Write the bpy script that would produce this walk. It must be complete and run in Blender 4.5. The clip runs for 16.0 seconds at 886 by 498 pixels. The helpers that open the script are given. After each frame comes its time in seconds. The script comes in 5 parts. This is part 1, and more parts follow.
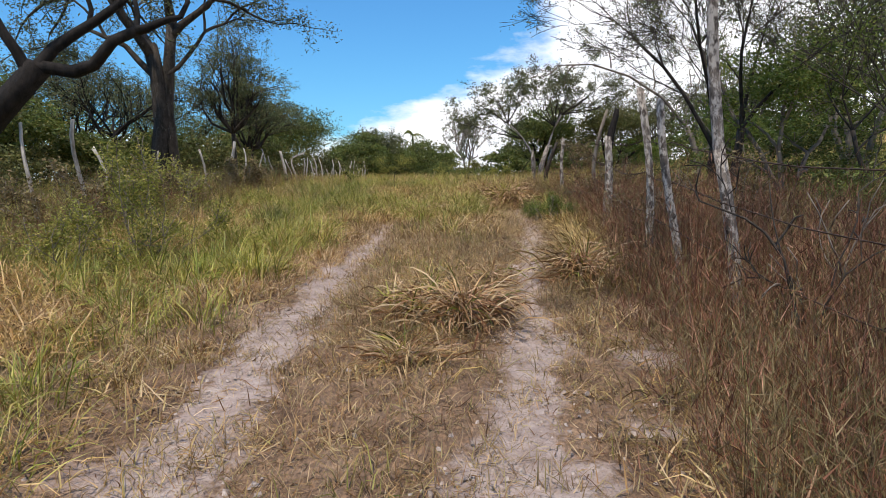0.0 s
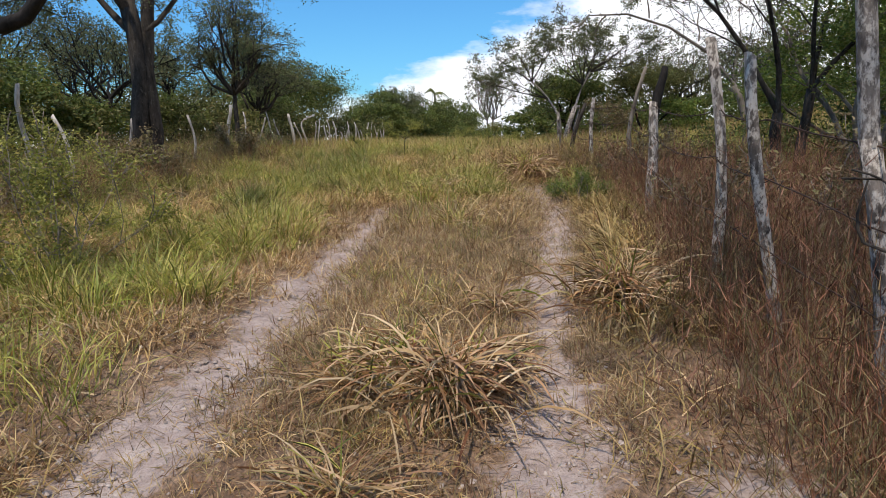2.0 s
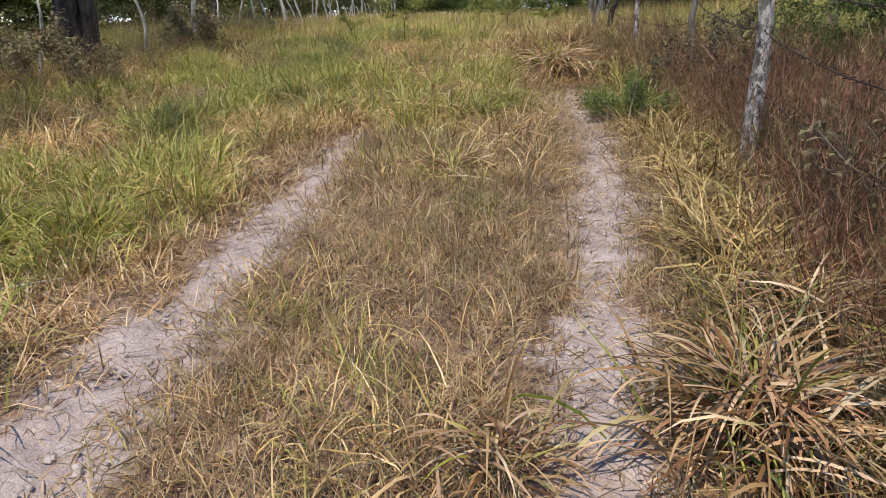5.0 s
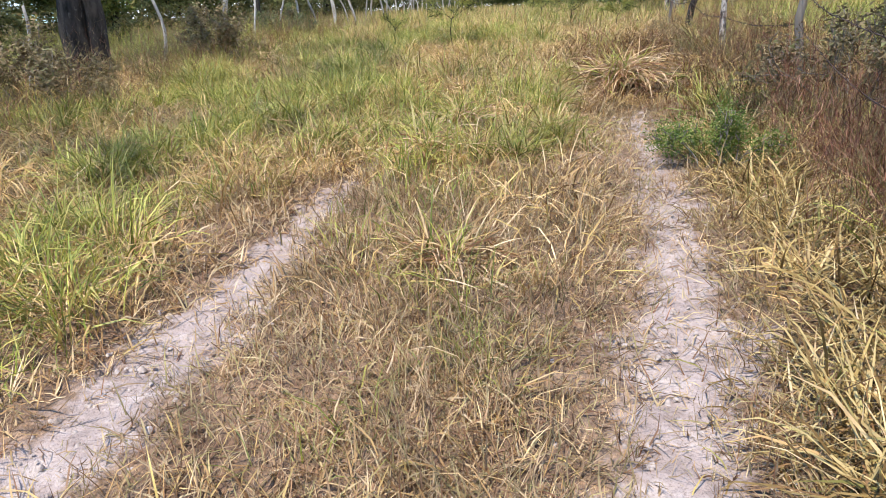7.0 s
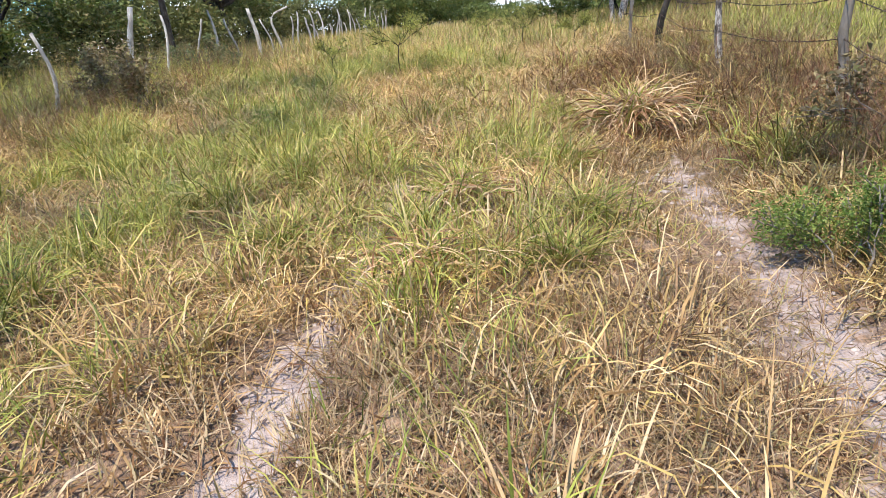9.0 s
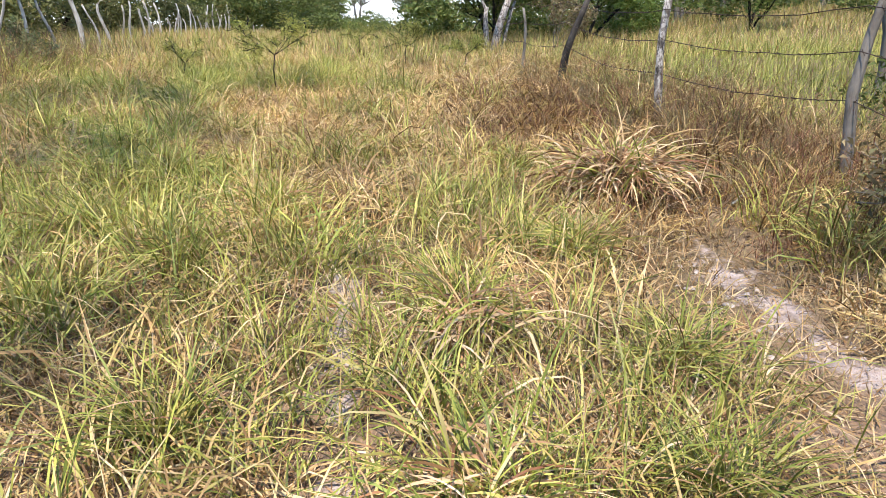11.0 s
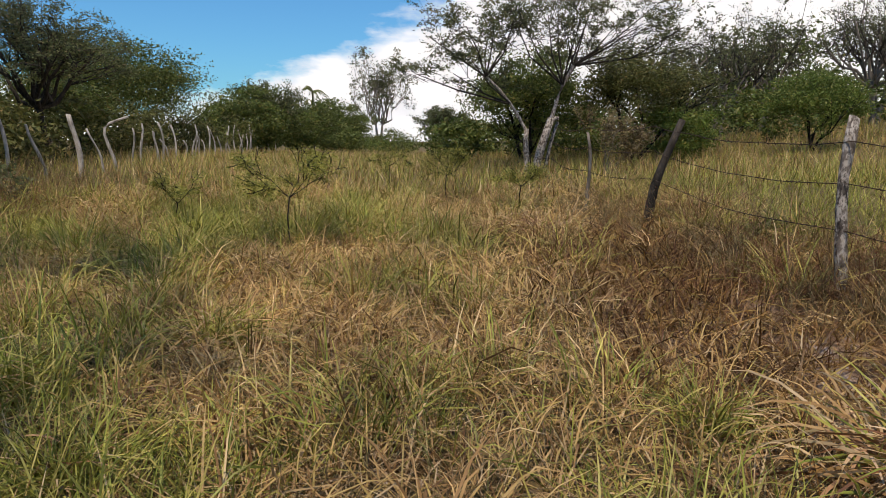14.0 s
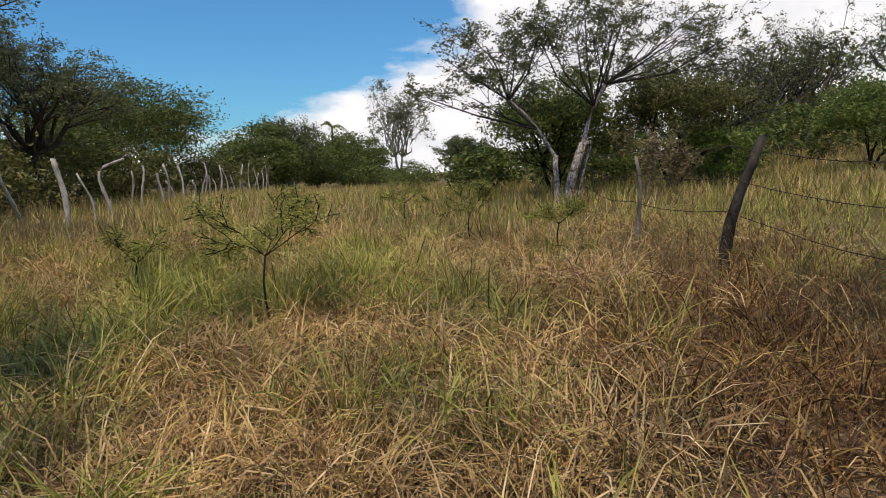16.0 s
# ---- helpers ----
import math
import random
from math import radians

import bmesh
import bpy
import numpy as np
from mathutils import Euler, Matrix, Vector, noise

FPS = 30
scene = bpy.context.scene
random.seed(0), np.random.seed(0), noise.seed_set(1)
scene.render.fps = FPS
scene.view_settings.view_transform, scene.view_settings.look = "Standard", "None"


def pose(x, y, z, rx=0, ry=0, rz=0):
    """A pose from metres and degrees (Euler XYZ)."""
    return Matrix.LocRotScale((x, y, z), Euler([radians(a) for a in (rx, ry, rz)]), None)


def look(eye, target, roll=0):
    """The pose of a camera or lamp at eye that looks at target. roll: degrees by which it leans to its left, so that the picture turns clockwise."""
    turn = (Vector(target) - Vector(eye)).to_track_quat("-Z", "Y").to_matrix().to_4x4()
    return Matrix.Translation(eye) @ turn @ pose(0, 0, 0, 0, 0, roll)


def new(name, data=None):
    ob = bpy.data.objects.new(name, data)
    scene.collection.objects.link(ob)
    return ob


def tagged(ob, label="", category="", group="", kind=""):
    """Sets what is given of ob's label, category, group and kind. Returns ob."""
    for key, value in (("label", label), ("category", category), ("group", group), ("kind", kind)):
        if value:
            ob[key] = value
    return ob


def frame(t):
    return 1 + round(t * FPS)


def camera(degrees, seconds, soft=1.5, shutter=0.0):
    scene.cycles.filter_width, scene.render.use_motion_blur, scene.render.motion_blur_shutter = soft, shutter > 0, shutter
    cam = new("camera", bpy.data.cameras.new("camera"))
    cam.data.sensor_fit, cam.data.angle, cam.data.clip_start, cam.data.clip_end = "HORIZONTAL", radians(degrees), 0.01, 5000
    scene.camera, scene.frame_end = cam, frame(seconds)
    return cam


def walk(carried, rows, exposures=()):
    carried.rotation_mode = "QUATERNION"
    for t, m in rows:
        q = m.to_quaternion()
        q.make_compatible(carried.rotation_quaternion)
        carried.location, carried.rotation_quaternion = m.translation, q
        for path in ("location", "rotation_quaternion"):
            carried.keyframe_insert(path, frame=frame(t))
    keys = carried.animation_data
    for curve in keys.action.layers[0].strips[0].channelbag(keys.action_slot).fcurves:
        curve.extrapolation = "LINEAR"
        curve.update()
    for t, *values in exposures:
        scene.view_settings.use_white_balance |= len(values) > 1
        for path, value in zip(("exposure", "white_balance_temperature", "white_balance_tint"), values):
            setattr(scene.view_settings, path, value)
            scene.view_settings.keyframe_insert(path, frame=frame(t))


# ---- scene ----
cam = camera(66.6, 16.0, soft=0.6)
PATH = [
    (0.0, (0.000, 0.000, 1.450), (-0.008, 9.954, 0.490), -0.55),
    (0.5, (0.060, 0.374, 1.504), (0.674, 10.271, 0.206), -1.64),
    (1.0, (0.131, 0.882, 1.574), (0.277, 10.835, 0.624), -1.00),
    (1.5, (0.134, 1.324, 1.658), (0.593, 11.210, 0.222), -3.14),
    (2.0, (0.241, 1.763, 1.666), (-0.133, 11.634, 0.112), -0.80),
    (2.5, (0.226, 2.272, 1.663), (0.175, 12.171, 0.247), 0.65),
    (3.0, (0.295, 2.686, 1.728), (0.718, 12.437, -0.452), -3.56),
    (5.5, (0.501, 4.858, 1.871), (-0.919, 14.191, -1.428), -0.51),
    (6.0, (0.672, 5.284, 1.839), (-2.015, 14.490, -0.996), -3.51),
    (6.5, (0.679, 5.719, 1.920), (-2.051, 14.868, -1.055), -6.06),
    (7.0, (0.647, 6.202, 1.979), (-0.991, 15.474, -1.388), -2.15),
    (7.5, (0.644, 6.764, 2.012), (-1.502, 15.872, -1.516), -5.72),
    (8.0, (0.417, 7.154, 2.042), (-1.766, 16.455, -0.911), -0.57),
    (8.5, (0.199, 7.532, 2.098), (-1.356, 16.879, -1.097), -3.04),
    (11.0, (-0.749, 9.821, 2.146), (0.907, 19.183, -0.954), 1.00),
    (11.5, (-0.815, 10.240, 2.195), (0.982, 19.770, -0.243), 0.04),
    (12.0, (-0.795, 10.742, 2.261), (0.759, 20.415, 0.260), 0.77),
    (12.5, (-0.840, 11.204, 2.300), (0.852, 20.943, 0.784), 0.25),
    (13.0, (-0.829, 11.536, 2.309), (0.753, 21.323, 1.006), 0.71),
    (13.5, (-0.800, 12.001, 2.356), (0.296, 21.870, 1.172), 0.74),
    (14.0, (-0.847, 12.468, 2.335), (0.619, 22.240, 0.801), 0.72),
    (14.5, (-0.808, 12.829, 2.333), (0.893, 22.580, 0.915), 0.50),
    (15.0, (-0.731, 13.242, 2.359), (0.245, 23.095, 0.955), 0.74),
    (15.5, (-0.709, 13.737, 2.334), (0.470, 23.607, 1.247), 2.95),
    (16.0, (-0.587, 14.170, 2.377), (0.530, 24.047, 1.280), -1.41),
]
walk(cam, [(t, look(eye, target, roll)) for t, eye, target, roll in PATH],
     exposures=[(0.0, -0.12, 6650, 12), (2.5, -0.17, 6550, 12), (3.2, -0.07, 6500, 12), (5.3, 0.23, 6250, 12), (6.4, 0.64, 5980, 11), (8.7, 0.74, 6130, 11), (10.8, 0.82, 6150, 11), (11.6, 0.85, 6220, 11.5), (12.1, 0.84, 6280, 12),
                (12.5, -0.20, 6850, 13.5), (13.0, -0.40, 6850, 13.5), (13.6, -0.42, 6850, 13.5), (14.5, -0.36, 7100, 15.5), (15.2, -0.38, 7000, 15), (16.0, -0.5, 6850, 13)])

# ---- sky and sun ----
SUN_AZ, SUN_EL = radians(212), radians(66)      # azimuth from the y axis, clockwise seen from above
world = bpy.data.worlds.new("sky")
scene.world = world
world.use_nodes = True
wt = world.node_tree
wt.nodes.clear()


def node(tree, kind, **inputs):
    n = tree.nodes.new(kind)
    for key, value in inputs.items():
        n.inputs[key.replace("_", " ")].default_value = value
    return n


def math_node(tree, op, a, b=0.0, clamp=False):
    n = tree.nodes.new("ShaderNodeMath")
    n.operation, n.use_clamp = op, clamp
    for i, v in enumerate((a, b)):
        if isinstance(v, (int, float)):
            n.inputs[i].default_value = v
        else:
            tree.links.new(v, n.inputs[i])
    return n.outputs[0]


def ramp_node(tree, fac, stops):
    n = tree.nodes.new("ShaderNodeValToRGB")
    els = n.color_ramp.elements
    while len(els) < len(stops):
        els.new(0.5)
    for e, (pos, col) in zip(els, stops):
        e.position, e.color = pos, (*col, 1) if len(col) == 3 else col
    tree.links.new(fac, n.inputs[0])
    return n.outputs[0]


def build_sky():
    out = wt.nodes.new("ShaderNodeOutputWorld")
    bg = node(wt, "ShaderNodeBackground", Strength=0.10)
    sky = wt.nodes.new("ShaderNodeTexSky")
    sky.sky_type, sky.sun_disc = "NISHITA", False
    sky.sun_elevation, sky.sun_rotation = SUN_EL, SUN_AZ
    sky.altitude, sky.air_density, sky.dust_density, sky.ozone_density = 300, 1.2, 0.6, 2.0
    co = wt.nodes.new("ShaderNodeTexCoord")
    sep = wt.nodes.new("ShaderNodeSeparateXYZ")
    wt.links.new(co.outputs["Generated"], sep.inputs[0])
    stretch = wt.nodes.new("ShaderNodeMapping")
    stretch.inputs["Scale"].default_value = (1.0, 1.0, 2.2)
    stretch.inputs["Location"].default_value = (0.31, 0.7, 0.15)
    wt.links.new(co.outputs["Generated"], stretch.inputs[0])
    big = node(wt, "ShaderNodeTexNoise", Scale=3.2, Detail=7.0, Roughness=0.55, Distortion=0.3)
    wisp = node(wt, "ShaderNodeTexNoise", Scale=11.0, Detail=6.0, Roughness=0.6)
    for n in (big, wisp):
        wt.links.new(stretch.outputs[0], n.inputs["Vector"])
    # cumulus bank low over the horizon, climbing towards the east (x) side
    low = math_node(wt, "MULTIPLY", sep.outputs[2], -4.6)
    east = math_node(wt, "MULTIPLY", math_node(wt, "MAXIMUM", math_node(wt, "MINIMUM", sep.outputs[0], 0.45), -0.12), 3.3)
    total = math_node(wt, "ADD", math_node(wt, "ADD", low, east),
                      math_node(wt, "ADD", math_node(wt, "MULTIPLY", big.outputs[0], 1.5), math_node(wt, "MULTIPLY", wisp.outputs[0], 0.5)))
    fac = ramp_node(wt, math_node(wt, "ADD", total, 0.20), [(0.46, (0, 0, 0)), (0.60, (0.55, 0.55, 0.55)), (0.72, (1, 1, 1))])
    shade = ramp_node(wt, wisp.outputs[0], [(0.3, (11.0, 11.7, 12.8)), (0.65, (15.5, 15.7, 16.0))])
    blue = wt.nodes.new("ShaderNodeMix")
    blue.data_type, blue.blend_type = "RGBA", "MULTIPLY"
    blue.inputs[0].default_value = 1.0
    wt.links.new(sky.outputs[0], blue.inputs[6])
    blue.inputs[7].default_value = (0.56, 1.27, 1.82, 1)
    mix = wt.nodes.new("ShaderNodeMix")
    mix.data_type = "RGBA"
    wt.links.new(fac, mix.inputs[0])
    wt.links.new(blue.outputs[2], mix.inputs[6])
    wt.links.new(shade, mix.inputs[7])
    wt.links.new(mix.outputs[2], bg.inputs[0])
    wt.links.new(bg.outputs[0], out.inputs[0])


build_sky()
sun = new("sun", bpy.data.lights.new("sun", "SUN"))
sun.data.energy, sun.data.angle, sun.data.color = 5.0, radians(1.2), (1.0, 0.92, 0.79)
to_sun = Vector((math.sin(SUN_AZ) * math.cos(SUN_EL), math.cos(SUN_AZ) * math.cos(SUN_EL), math.sin(SUN_EL)))
sun.matrix_world = look(to_sun * 50, (0, 0, 0))

# ---- materials ----


def material(name, rough=0.8):
    m = bpy.data.materials.new(name)
    m.use_nodes = True
    t = m.node_tree
    p = t.nodes["Principled BSDF"]
    p.inputs["Roughness"].default_value = rough
    p.inputs["Specular IOR Level"].default_value = 0.25
    return m, t, p


def mixed(tree, fac, a, b, blend="MIX"):
    n = tree.nodes.new("ShaderNodeMix")
    n.data_type, n.blend_type = "RGBA", blend
    for i, v in ((0, fac), (6, a), (7, b)):
        if isinstance(v, (int, float)):
            n.inputs[i].default_value = v
        elif isinstance(v, tuple):
            n.inputs[i].default_value = (*v, 1)
        else:
            tree.links.new(v, n.inputs[i])
    return n.outputs[2]


def noise_at(tree, scale, detail=4.0, rough=0.55, stretch=None):
    co = tree.nodes.new("ShaderNodeNewGeometry").outputs["Position"]
    if stretch:
        mp = tree.nodes.new("ShaderNodeMapping")
        mp.inputs["Scale"].default_value = stretch
        tree.links.new(co, mp.inputs[0])
        co = mp.outputs[0]
    n = node(tree, "ShaderNodeTexNoise", Scale=scale, Detail=detail, Roughness=rough)
    tree.links.new(co, n.inputs["Vector"])
    return n.outputs[0]


def bump(tree, p, height, strength, dist):
    b = node(tree, "ShaderNodeBump", Strength=strength, Distance=dist)
    tree.links.new(height, b.inputs["Height"])
    tree.links.new(b.outputs[0], p.inputs["Normal"])


def blade_material(name, stops, patch=(0.8, 1.15), sheer=0.35, rough=0.6, patch_scale=0.9):
    """Thin leaves: each island has its own colour, patches of the field differ a little, light passes through."""
    m, t, p = material(name, rough)
    isl = t.nodes.new("ShaderNodeNewGeometry").outputs["Random Per Island"]
    col = ramp_node(t, isl, stops)
    patchy = ramp_node(t, noise_at(t, patch_scale, 3.0), [(0.35, (patch[0],) * 3), (0.65, (patch[1], patch[1], patch[1] * 0.96))])
    col = mixed(t, 1.0, col, patchy, "MULTIPLY")
    tufts = ramp_node(t, noise_at(t, patch_scale * 5.5, 2.0), [(0.36, (0.70, 0.67, 0.64)), (0.62, (1.16, 1.16, 1.16))])
    col = mixed(t, 1.0, col, tufts, "MULTIPLY")
    t.links.new(col, p.inputs["Base Color"])
    tr = t.nodes.new("ShaderNodeBsdfTranslucent")
    t.links.new(col, tr.inputs[0])
    ms = node(t, "ShaderNodeMixShader", Fac=sheer)
    t.links.new(p.outputs[0], ms.inputs[1])
    t.links.new(tr.outputs[0], ms.inputs[2])
    t.links.new(ms.outputs[0], t.nodes["Material Output"].inputs[0])
    return m


def bark_material(name, dark, light, scale=9.0, lichen=None, amount=0.55):
    m, t, p = material(name, 0.9)
    streak = noise_at(t, scale, 6.0, 0.65, (1, 1, 0.35))
    col = ramp_node(t, streak, [(0.35, dark), (0.65, light)])
    if lichen:
        spots = noise_at(t, scale * 1.7, 6.0, 0.72, (1, 1, 0.55))
        col = mixed(t, ramp_node(t, spots, [(amount - 0.03, (0, 0, 0)), (amount + 0.07, (1, 1, 1))]), col, lichen)
    t.links.new(col, p.inputs["Base Color"])
    bump(t, p, noise_at(t, scale * 3, 5.0, 0.7, (1, 1, 0.3)), 0.8, 0.02)
    return m


def ground_material():
    """Pale pinkish sand where the wheel tracks are worn bare, brown soil with rotting straw elsewhere."""
    m, t, p = material("dry_earth", 0.95)
    at = t.nodes.new("ShaderNodeAttribute")
    at.attribute_name = "bare"
    sand = ramp_node(t, noise_at(t, 7.0, 6.0, 0.7), [(0.3, (0.28, 0.21, 0.175)), (0.5, (0.42, 0.325, 0.28)), (0.72, (0.55, 0.45, 0.39))])
    grit = ramp_node(t, noise_at(t, 90.0, 3.0, 0.7), [(0.30, (0.45, 0.42, 0.40)), (0.46, (1, 1, 1))])
    sand = mixed(t, 0.75, sand, grit, "MULTIPLY")
    soil = ramp_node(t, noise_at(t, 3.0, 6.0, 0.7), [(0.3, (0.13, 0.080, 0.052)), (0.52, (0.26, 0.175, 0.118)), (0.75, (0.42, 0.310, 0.230))])
    straw = ramp_node(t, noise_at(t, 60.0, 4.0, 0.7, (1, 0.4, 1)), [(0.45, (0.6, 0.55, 0.5)), (0.62, (1.35, 1.2, 1.0))])
    soil = mixed(t, 0.8, soil, straw, "MULTIPLY")
    cover = t.nodes.new("ShaderNodeAttribute")
    cover.attribute_name = "thatch"
    thatch = ramp_node(t, noise_at(t, 1.3, 6.0, 0.7), [(0.3, (0.08, 0.062, 0.025)), (0.5, (0.15, 0.115, 0.05)), (0.72, (0.23, 0.17, 0.085))])
    thatch = mixed(t, 0.8, thatch, straw, "MULTIPLY")
    soil = mixed(t, cover.outputs["Fac"], soil, thatch)
    edge = math_node(t, "ADD", at.outputs["Fac"], math_node(t, "MULTIPLY", math_node(t, "ADD", noise_at(t, 5.0, 6.0, 0.75), -0.5), 1.7))
    col = mixed(t, ramp_node(t, edge, [(0.38, (0, 0, 0)), (0.66, (1, 1, 1))]), soil, sand)
    t.links.new(col, p.inputs["Base Color"])
    h = math_node(t, "ADD", noise_at(t, 22.0, 6.0, 0.7), math_node(t, "MULTIPLY", noise_at(t, 120.0, 3.0, 0.6), 0.3))
    bump(t, p, h, 0.9, 0.03)
    return m


EARTH = ground_material()
STRAW = blade_material("straw_blades", [(0.0, (0.130, 0.066, 0.028)), (0.2, (0.345, 0.200, 0.084)), (0.45, (0.575, 0.372, 0.158)), (0.7, (0.440, 0.322, 0.098)), (0.88, (0.635, 0.432, 0.205)), (1.0, (0.785, 0.585, 0.335))], patch=(0.75, 1.2), sheer=0.22, rough=0.5)
GREEN = blade_material("green_blades", [(0.0, (0.105, 0.122, 0.020)), (0.3, (0.235, 0.262, 0.045)), (0.55, (0.378, 0.360, 0.070)), (0.8, (0.525, 0.435, 0.138)), (1.0, (0.190, 0.225, 0.040))], patch=(0.75, 1.2), sheer=0.22, rough=0.5)
TURF = blade_material("turf_blades", [(0.0, (0.215, 0.108, 0.062)), (0.3, (0.400, 0.262, 0.152)), (0.6, (0.565, 0.420, 0.255)), (0.85, (0.330, 0.285, 0.112)), (1.0, (0.450, 0.300, 0.180))], patch=(0.7, 1.2), patch_scale=2.5)
TUFTY = blade_material("tuft_blades", [(0.0, (0.170, 0.075, 0.032)), (0.25, (0.380, 0.225, 0.092)), (0.55, (0.520, 0.355, 0.180)), (0.85, (0.630, 0.475, 0.300)), (1.0, (0.310, 0.250, 0.085))], sheer=0.22, rough=0.5)
DEAD = blade_material("dead_drooping_leaves", [(0.0, (0.150, 0.062, 0.028)), (0.25, (0.330, 0.165, 0.078)), (0.6, (0.500, 0.310, 0.175)), (0.9, (0.640, 0.460, 0.290)), (1.0, (0.240, 0.120, 0.055))], sheer=0.15, rough=0.5)
WEED = blade_material("weed_stalks", [(0.0, (0.070, 0.027, 0.016)), (0.4, (0.178, 0.070, 0.038)), (0.65, (0.285, 0.128, 0.076)), (0.8, (0.440, 0.245, 0.160)), (0.9, (0.157, 0.111, 0.034)), (1.0, (0.236, 0.154, 0.056))], sheer=0.2, patch=(0.6, 1.25))
# russet and amber growth, with tree shade by the wire put into both colours
RUSSET_SHADED = blade_material("shaded_russet_stalks", [(0.0, (0.084, 0.038, 0.022)), (0.5, (0.185, 0.080, 0.042)), (0.85, (0.320, 0.165, 0.086)), (1.0, (0.432, 0.320, 0.168))], sheer=0.15, patch=(0.7, 1.2))
AMBER_SHADED = blade_material("shaded_amber_blades", [(0.0, (0.055, 0.025, 0.009)), (0.35, (0.150, 0.074, 0.023)), (0.65, (0.260, 0.145, 0.046)), (0.85, (0.430, 0.275, 0.095)), (1.0, (0.165, 0.125, 0.026))], sheer=0.2, patch=(0.7, 1.25), rough=0.5)
COARSE = blade_material("coarse_blades", [(0.0, (0.100, 0.055, 0.020)), (0.3, (0.235, 0.150, 0.052)), (0.6, (0.370, 0.260, 0.095)), (0.85, (0.520, 0.390, 0.180)), (1.0, (0.230, 0.215, 0.055))], sheer=0.2, patch=(0.75, 1.2), rough=0.5)
OLIVE_WEED = blade_material("olive_stalks", [(0.0, (0.102, 0.072, 0.031)), (0.4, (0.212, 0.160, 0.076)), (0.7, (0.306, 0.224, 0.122)), (1.0, (0.187, 0.192, 0.069))], sheer=0.25, patch=(0.7, 1.2))
LEAF_OLIVE = blade_material("olive_leaves", [(0.0, (0.130, 0.150, 0.030)), (0.5, (0.260, 0.270, 0.052)), (0.85, (0.390, 0.370, 0.088)), (1.0, (0.480, 0.390, 0.115))], sheer=0.3, rough=0.5)
LEAF_DARK = blade_material("dense_leaves", [(0.0, (0.052, 0.076, 0.017)), (0.5, (0.104, 0.140, 0.029)), (0.85, (0.172, 0.196, 0.046)), (1.0, (0.270, 0.225, 0.070))], sheer=0.25, rough=0.5, patch_scale=0.5)
LEAF_GREY = blade_material("feathery_leaves", [(0.0, (0.070, 0.086, 0.036)), (0.5, (0.125, 0.148, 0.062)), (0.85, (0.190, 0.200, 0.088)), (1.0, (0.270, 0.205, 0.110))], sheer=0.3, rough=0.55, patch_scale=0.5)
LEAF_OLIVE_DULL = blade_material("dull_olive_leaves", [(0.0, (0.060, 0.068, 0.020)), (0.5, (0.115, 0.125, 0.036)), (0.85, (0.175, 0.170, 0.055)), (1.0, (0.235, 0.175, 0.070))], sheer=0.3, rough=0.55, patch_scale=0.5)
LEAF_FRESH = blade_material("fresh_leaves", [(0.0, (0.074, 0.116, 0.021)), (0.5, (0.134, 0.188, 0.035)), (0.85, (0.207, 0.251, 0.058)), (1.0, (0.293, 0.262, 0.069))], sheer=0.35, rough=0.5)
# near-black: the backlit silhouette of the limbs is put into this bark colour
BARK_DARK = bark_material("dark_silhouette_bark", (0.006, 0.005, 0.004), (0.024, 0.019, 0.016))
BARK_BROWN = bark_material("rough_brown_bark", (0.014, 0.011, 0.008), (0.065, 0.052, 0.041), 9.0, (0.10, 0.085, 0.07), 0.60)
BARK_GREY = bark_material("grey_bark", (0.10, 0.082, 0.066), (0.25, 0.21, 0.17), 7.0)
BARK_PALE = bark_material("pale_mottled_bark", (0.03, 0.022, 0.017), (0.22, 0.18, 0.15), 15.0, (0.47, 0.41, 0.35), 0.49)
POST_WOOD = bark_material("weathered_post_wood", (0.237, 0.206, 0.175), (0.562, 0.512, 0.450), 10.0)
WIRE, wt2, wp = material("rusty_wire", 0.7)
wt2.links.new(ramp_node(wt2, noise_at(wt2, 40.0), [(0.35, (0.035, 0.022, 0.016)), (0.65, (0.10, 0.062, 0.042))]), wp.inputs["Base Color"])
wp.inputs["Metallic"].default_value = 0.5
STONE, st2, sp2 = material("pebble", 0.9)
st2.links.new(ramp_node(st2, noise_at(st2, 30.0), [(0.35, (0.22, 0.17, 0.14)), (0.65, (0.46, 0.38, 0.33))]), sp2.inputs["Base Color"])

# ---- shape tools ----
RNG = np.random.default_rng(7)


def mesh_of(name, verts, quads=None, tris=None, mat=None, smooth=False):
    """A mesh from arrays: n x 3 places, then faces of four and of three corners."""
    me = bpy.data.meshes.new(name)
    verts = np.asarray(verts, dtype=np.float32)
    quads = np.zeros((0, 4), np.int32) if quads is None else np.asarray(quads, np.int32)
    tris = np.zeros((0, 3), np.int32) if tris is None else np.asarray(tris, np.int32)
    me.vertices.add(len(verts))
    me.vertices.foreach_set("co", verts.ravel())
    me.loops.add(quads.size + tris.size)
    me.loops.foreach_set("vertex_index", np.concatenate([quads.ravel(), tris.ravel()]))
    me.polygons.add(len(quads) + len(tris))
    me.polygons.foreach_set("loop_start", np.concatenate([np.arange(len(quads)) * 4, quads.size + np.arange(len(tris)) * 3]).astype(np.int32))
    if smooth:
        me.polygons.foreach_set("use_smooth", np.ones(len(quads) + len(tris), bool))
    me.update(calc_edges=True)
    if mat:
        me.materials.append(mat)
    return me


def part(name, me, parent, label=""):
    ob = new(name, me)
    ob.parent = parent
    return tagged(ob, label) if label else ob


def unit(v):
    return v / np.maximum(np.linalg.norm(v, axis=-1, keepdims=True), 1e-9)


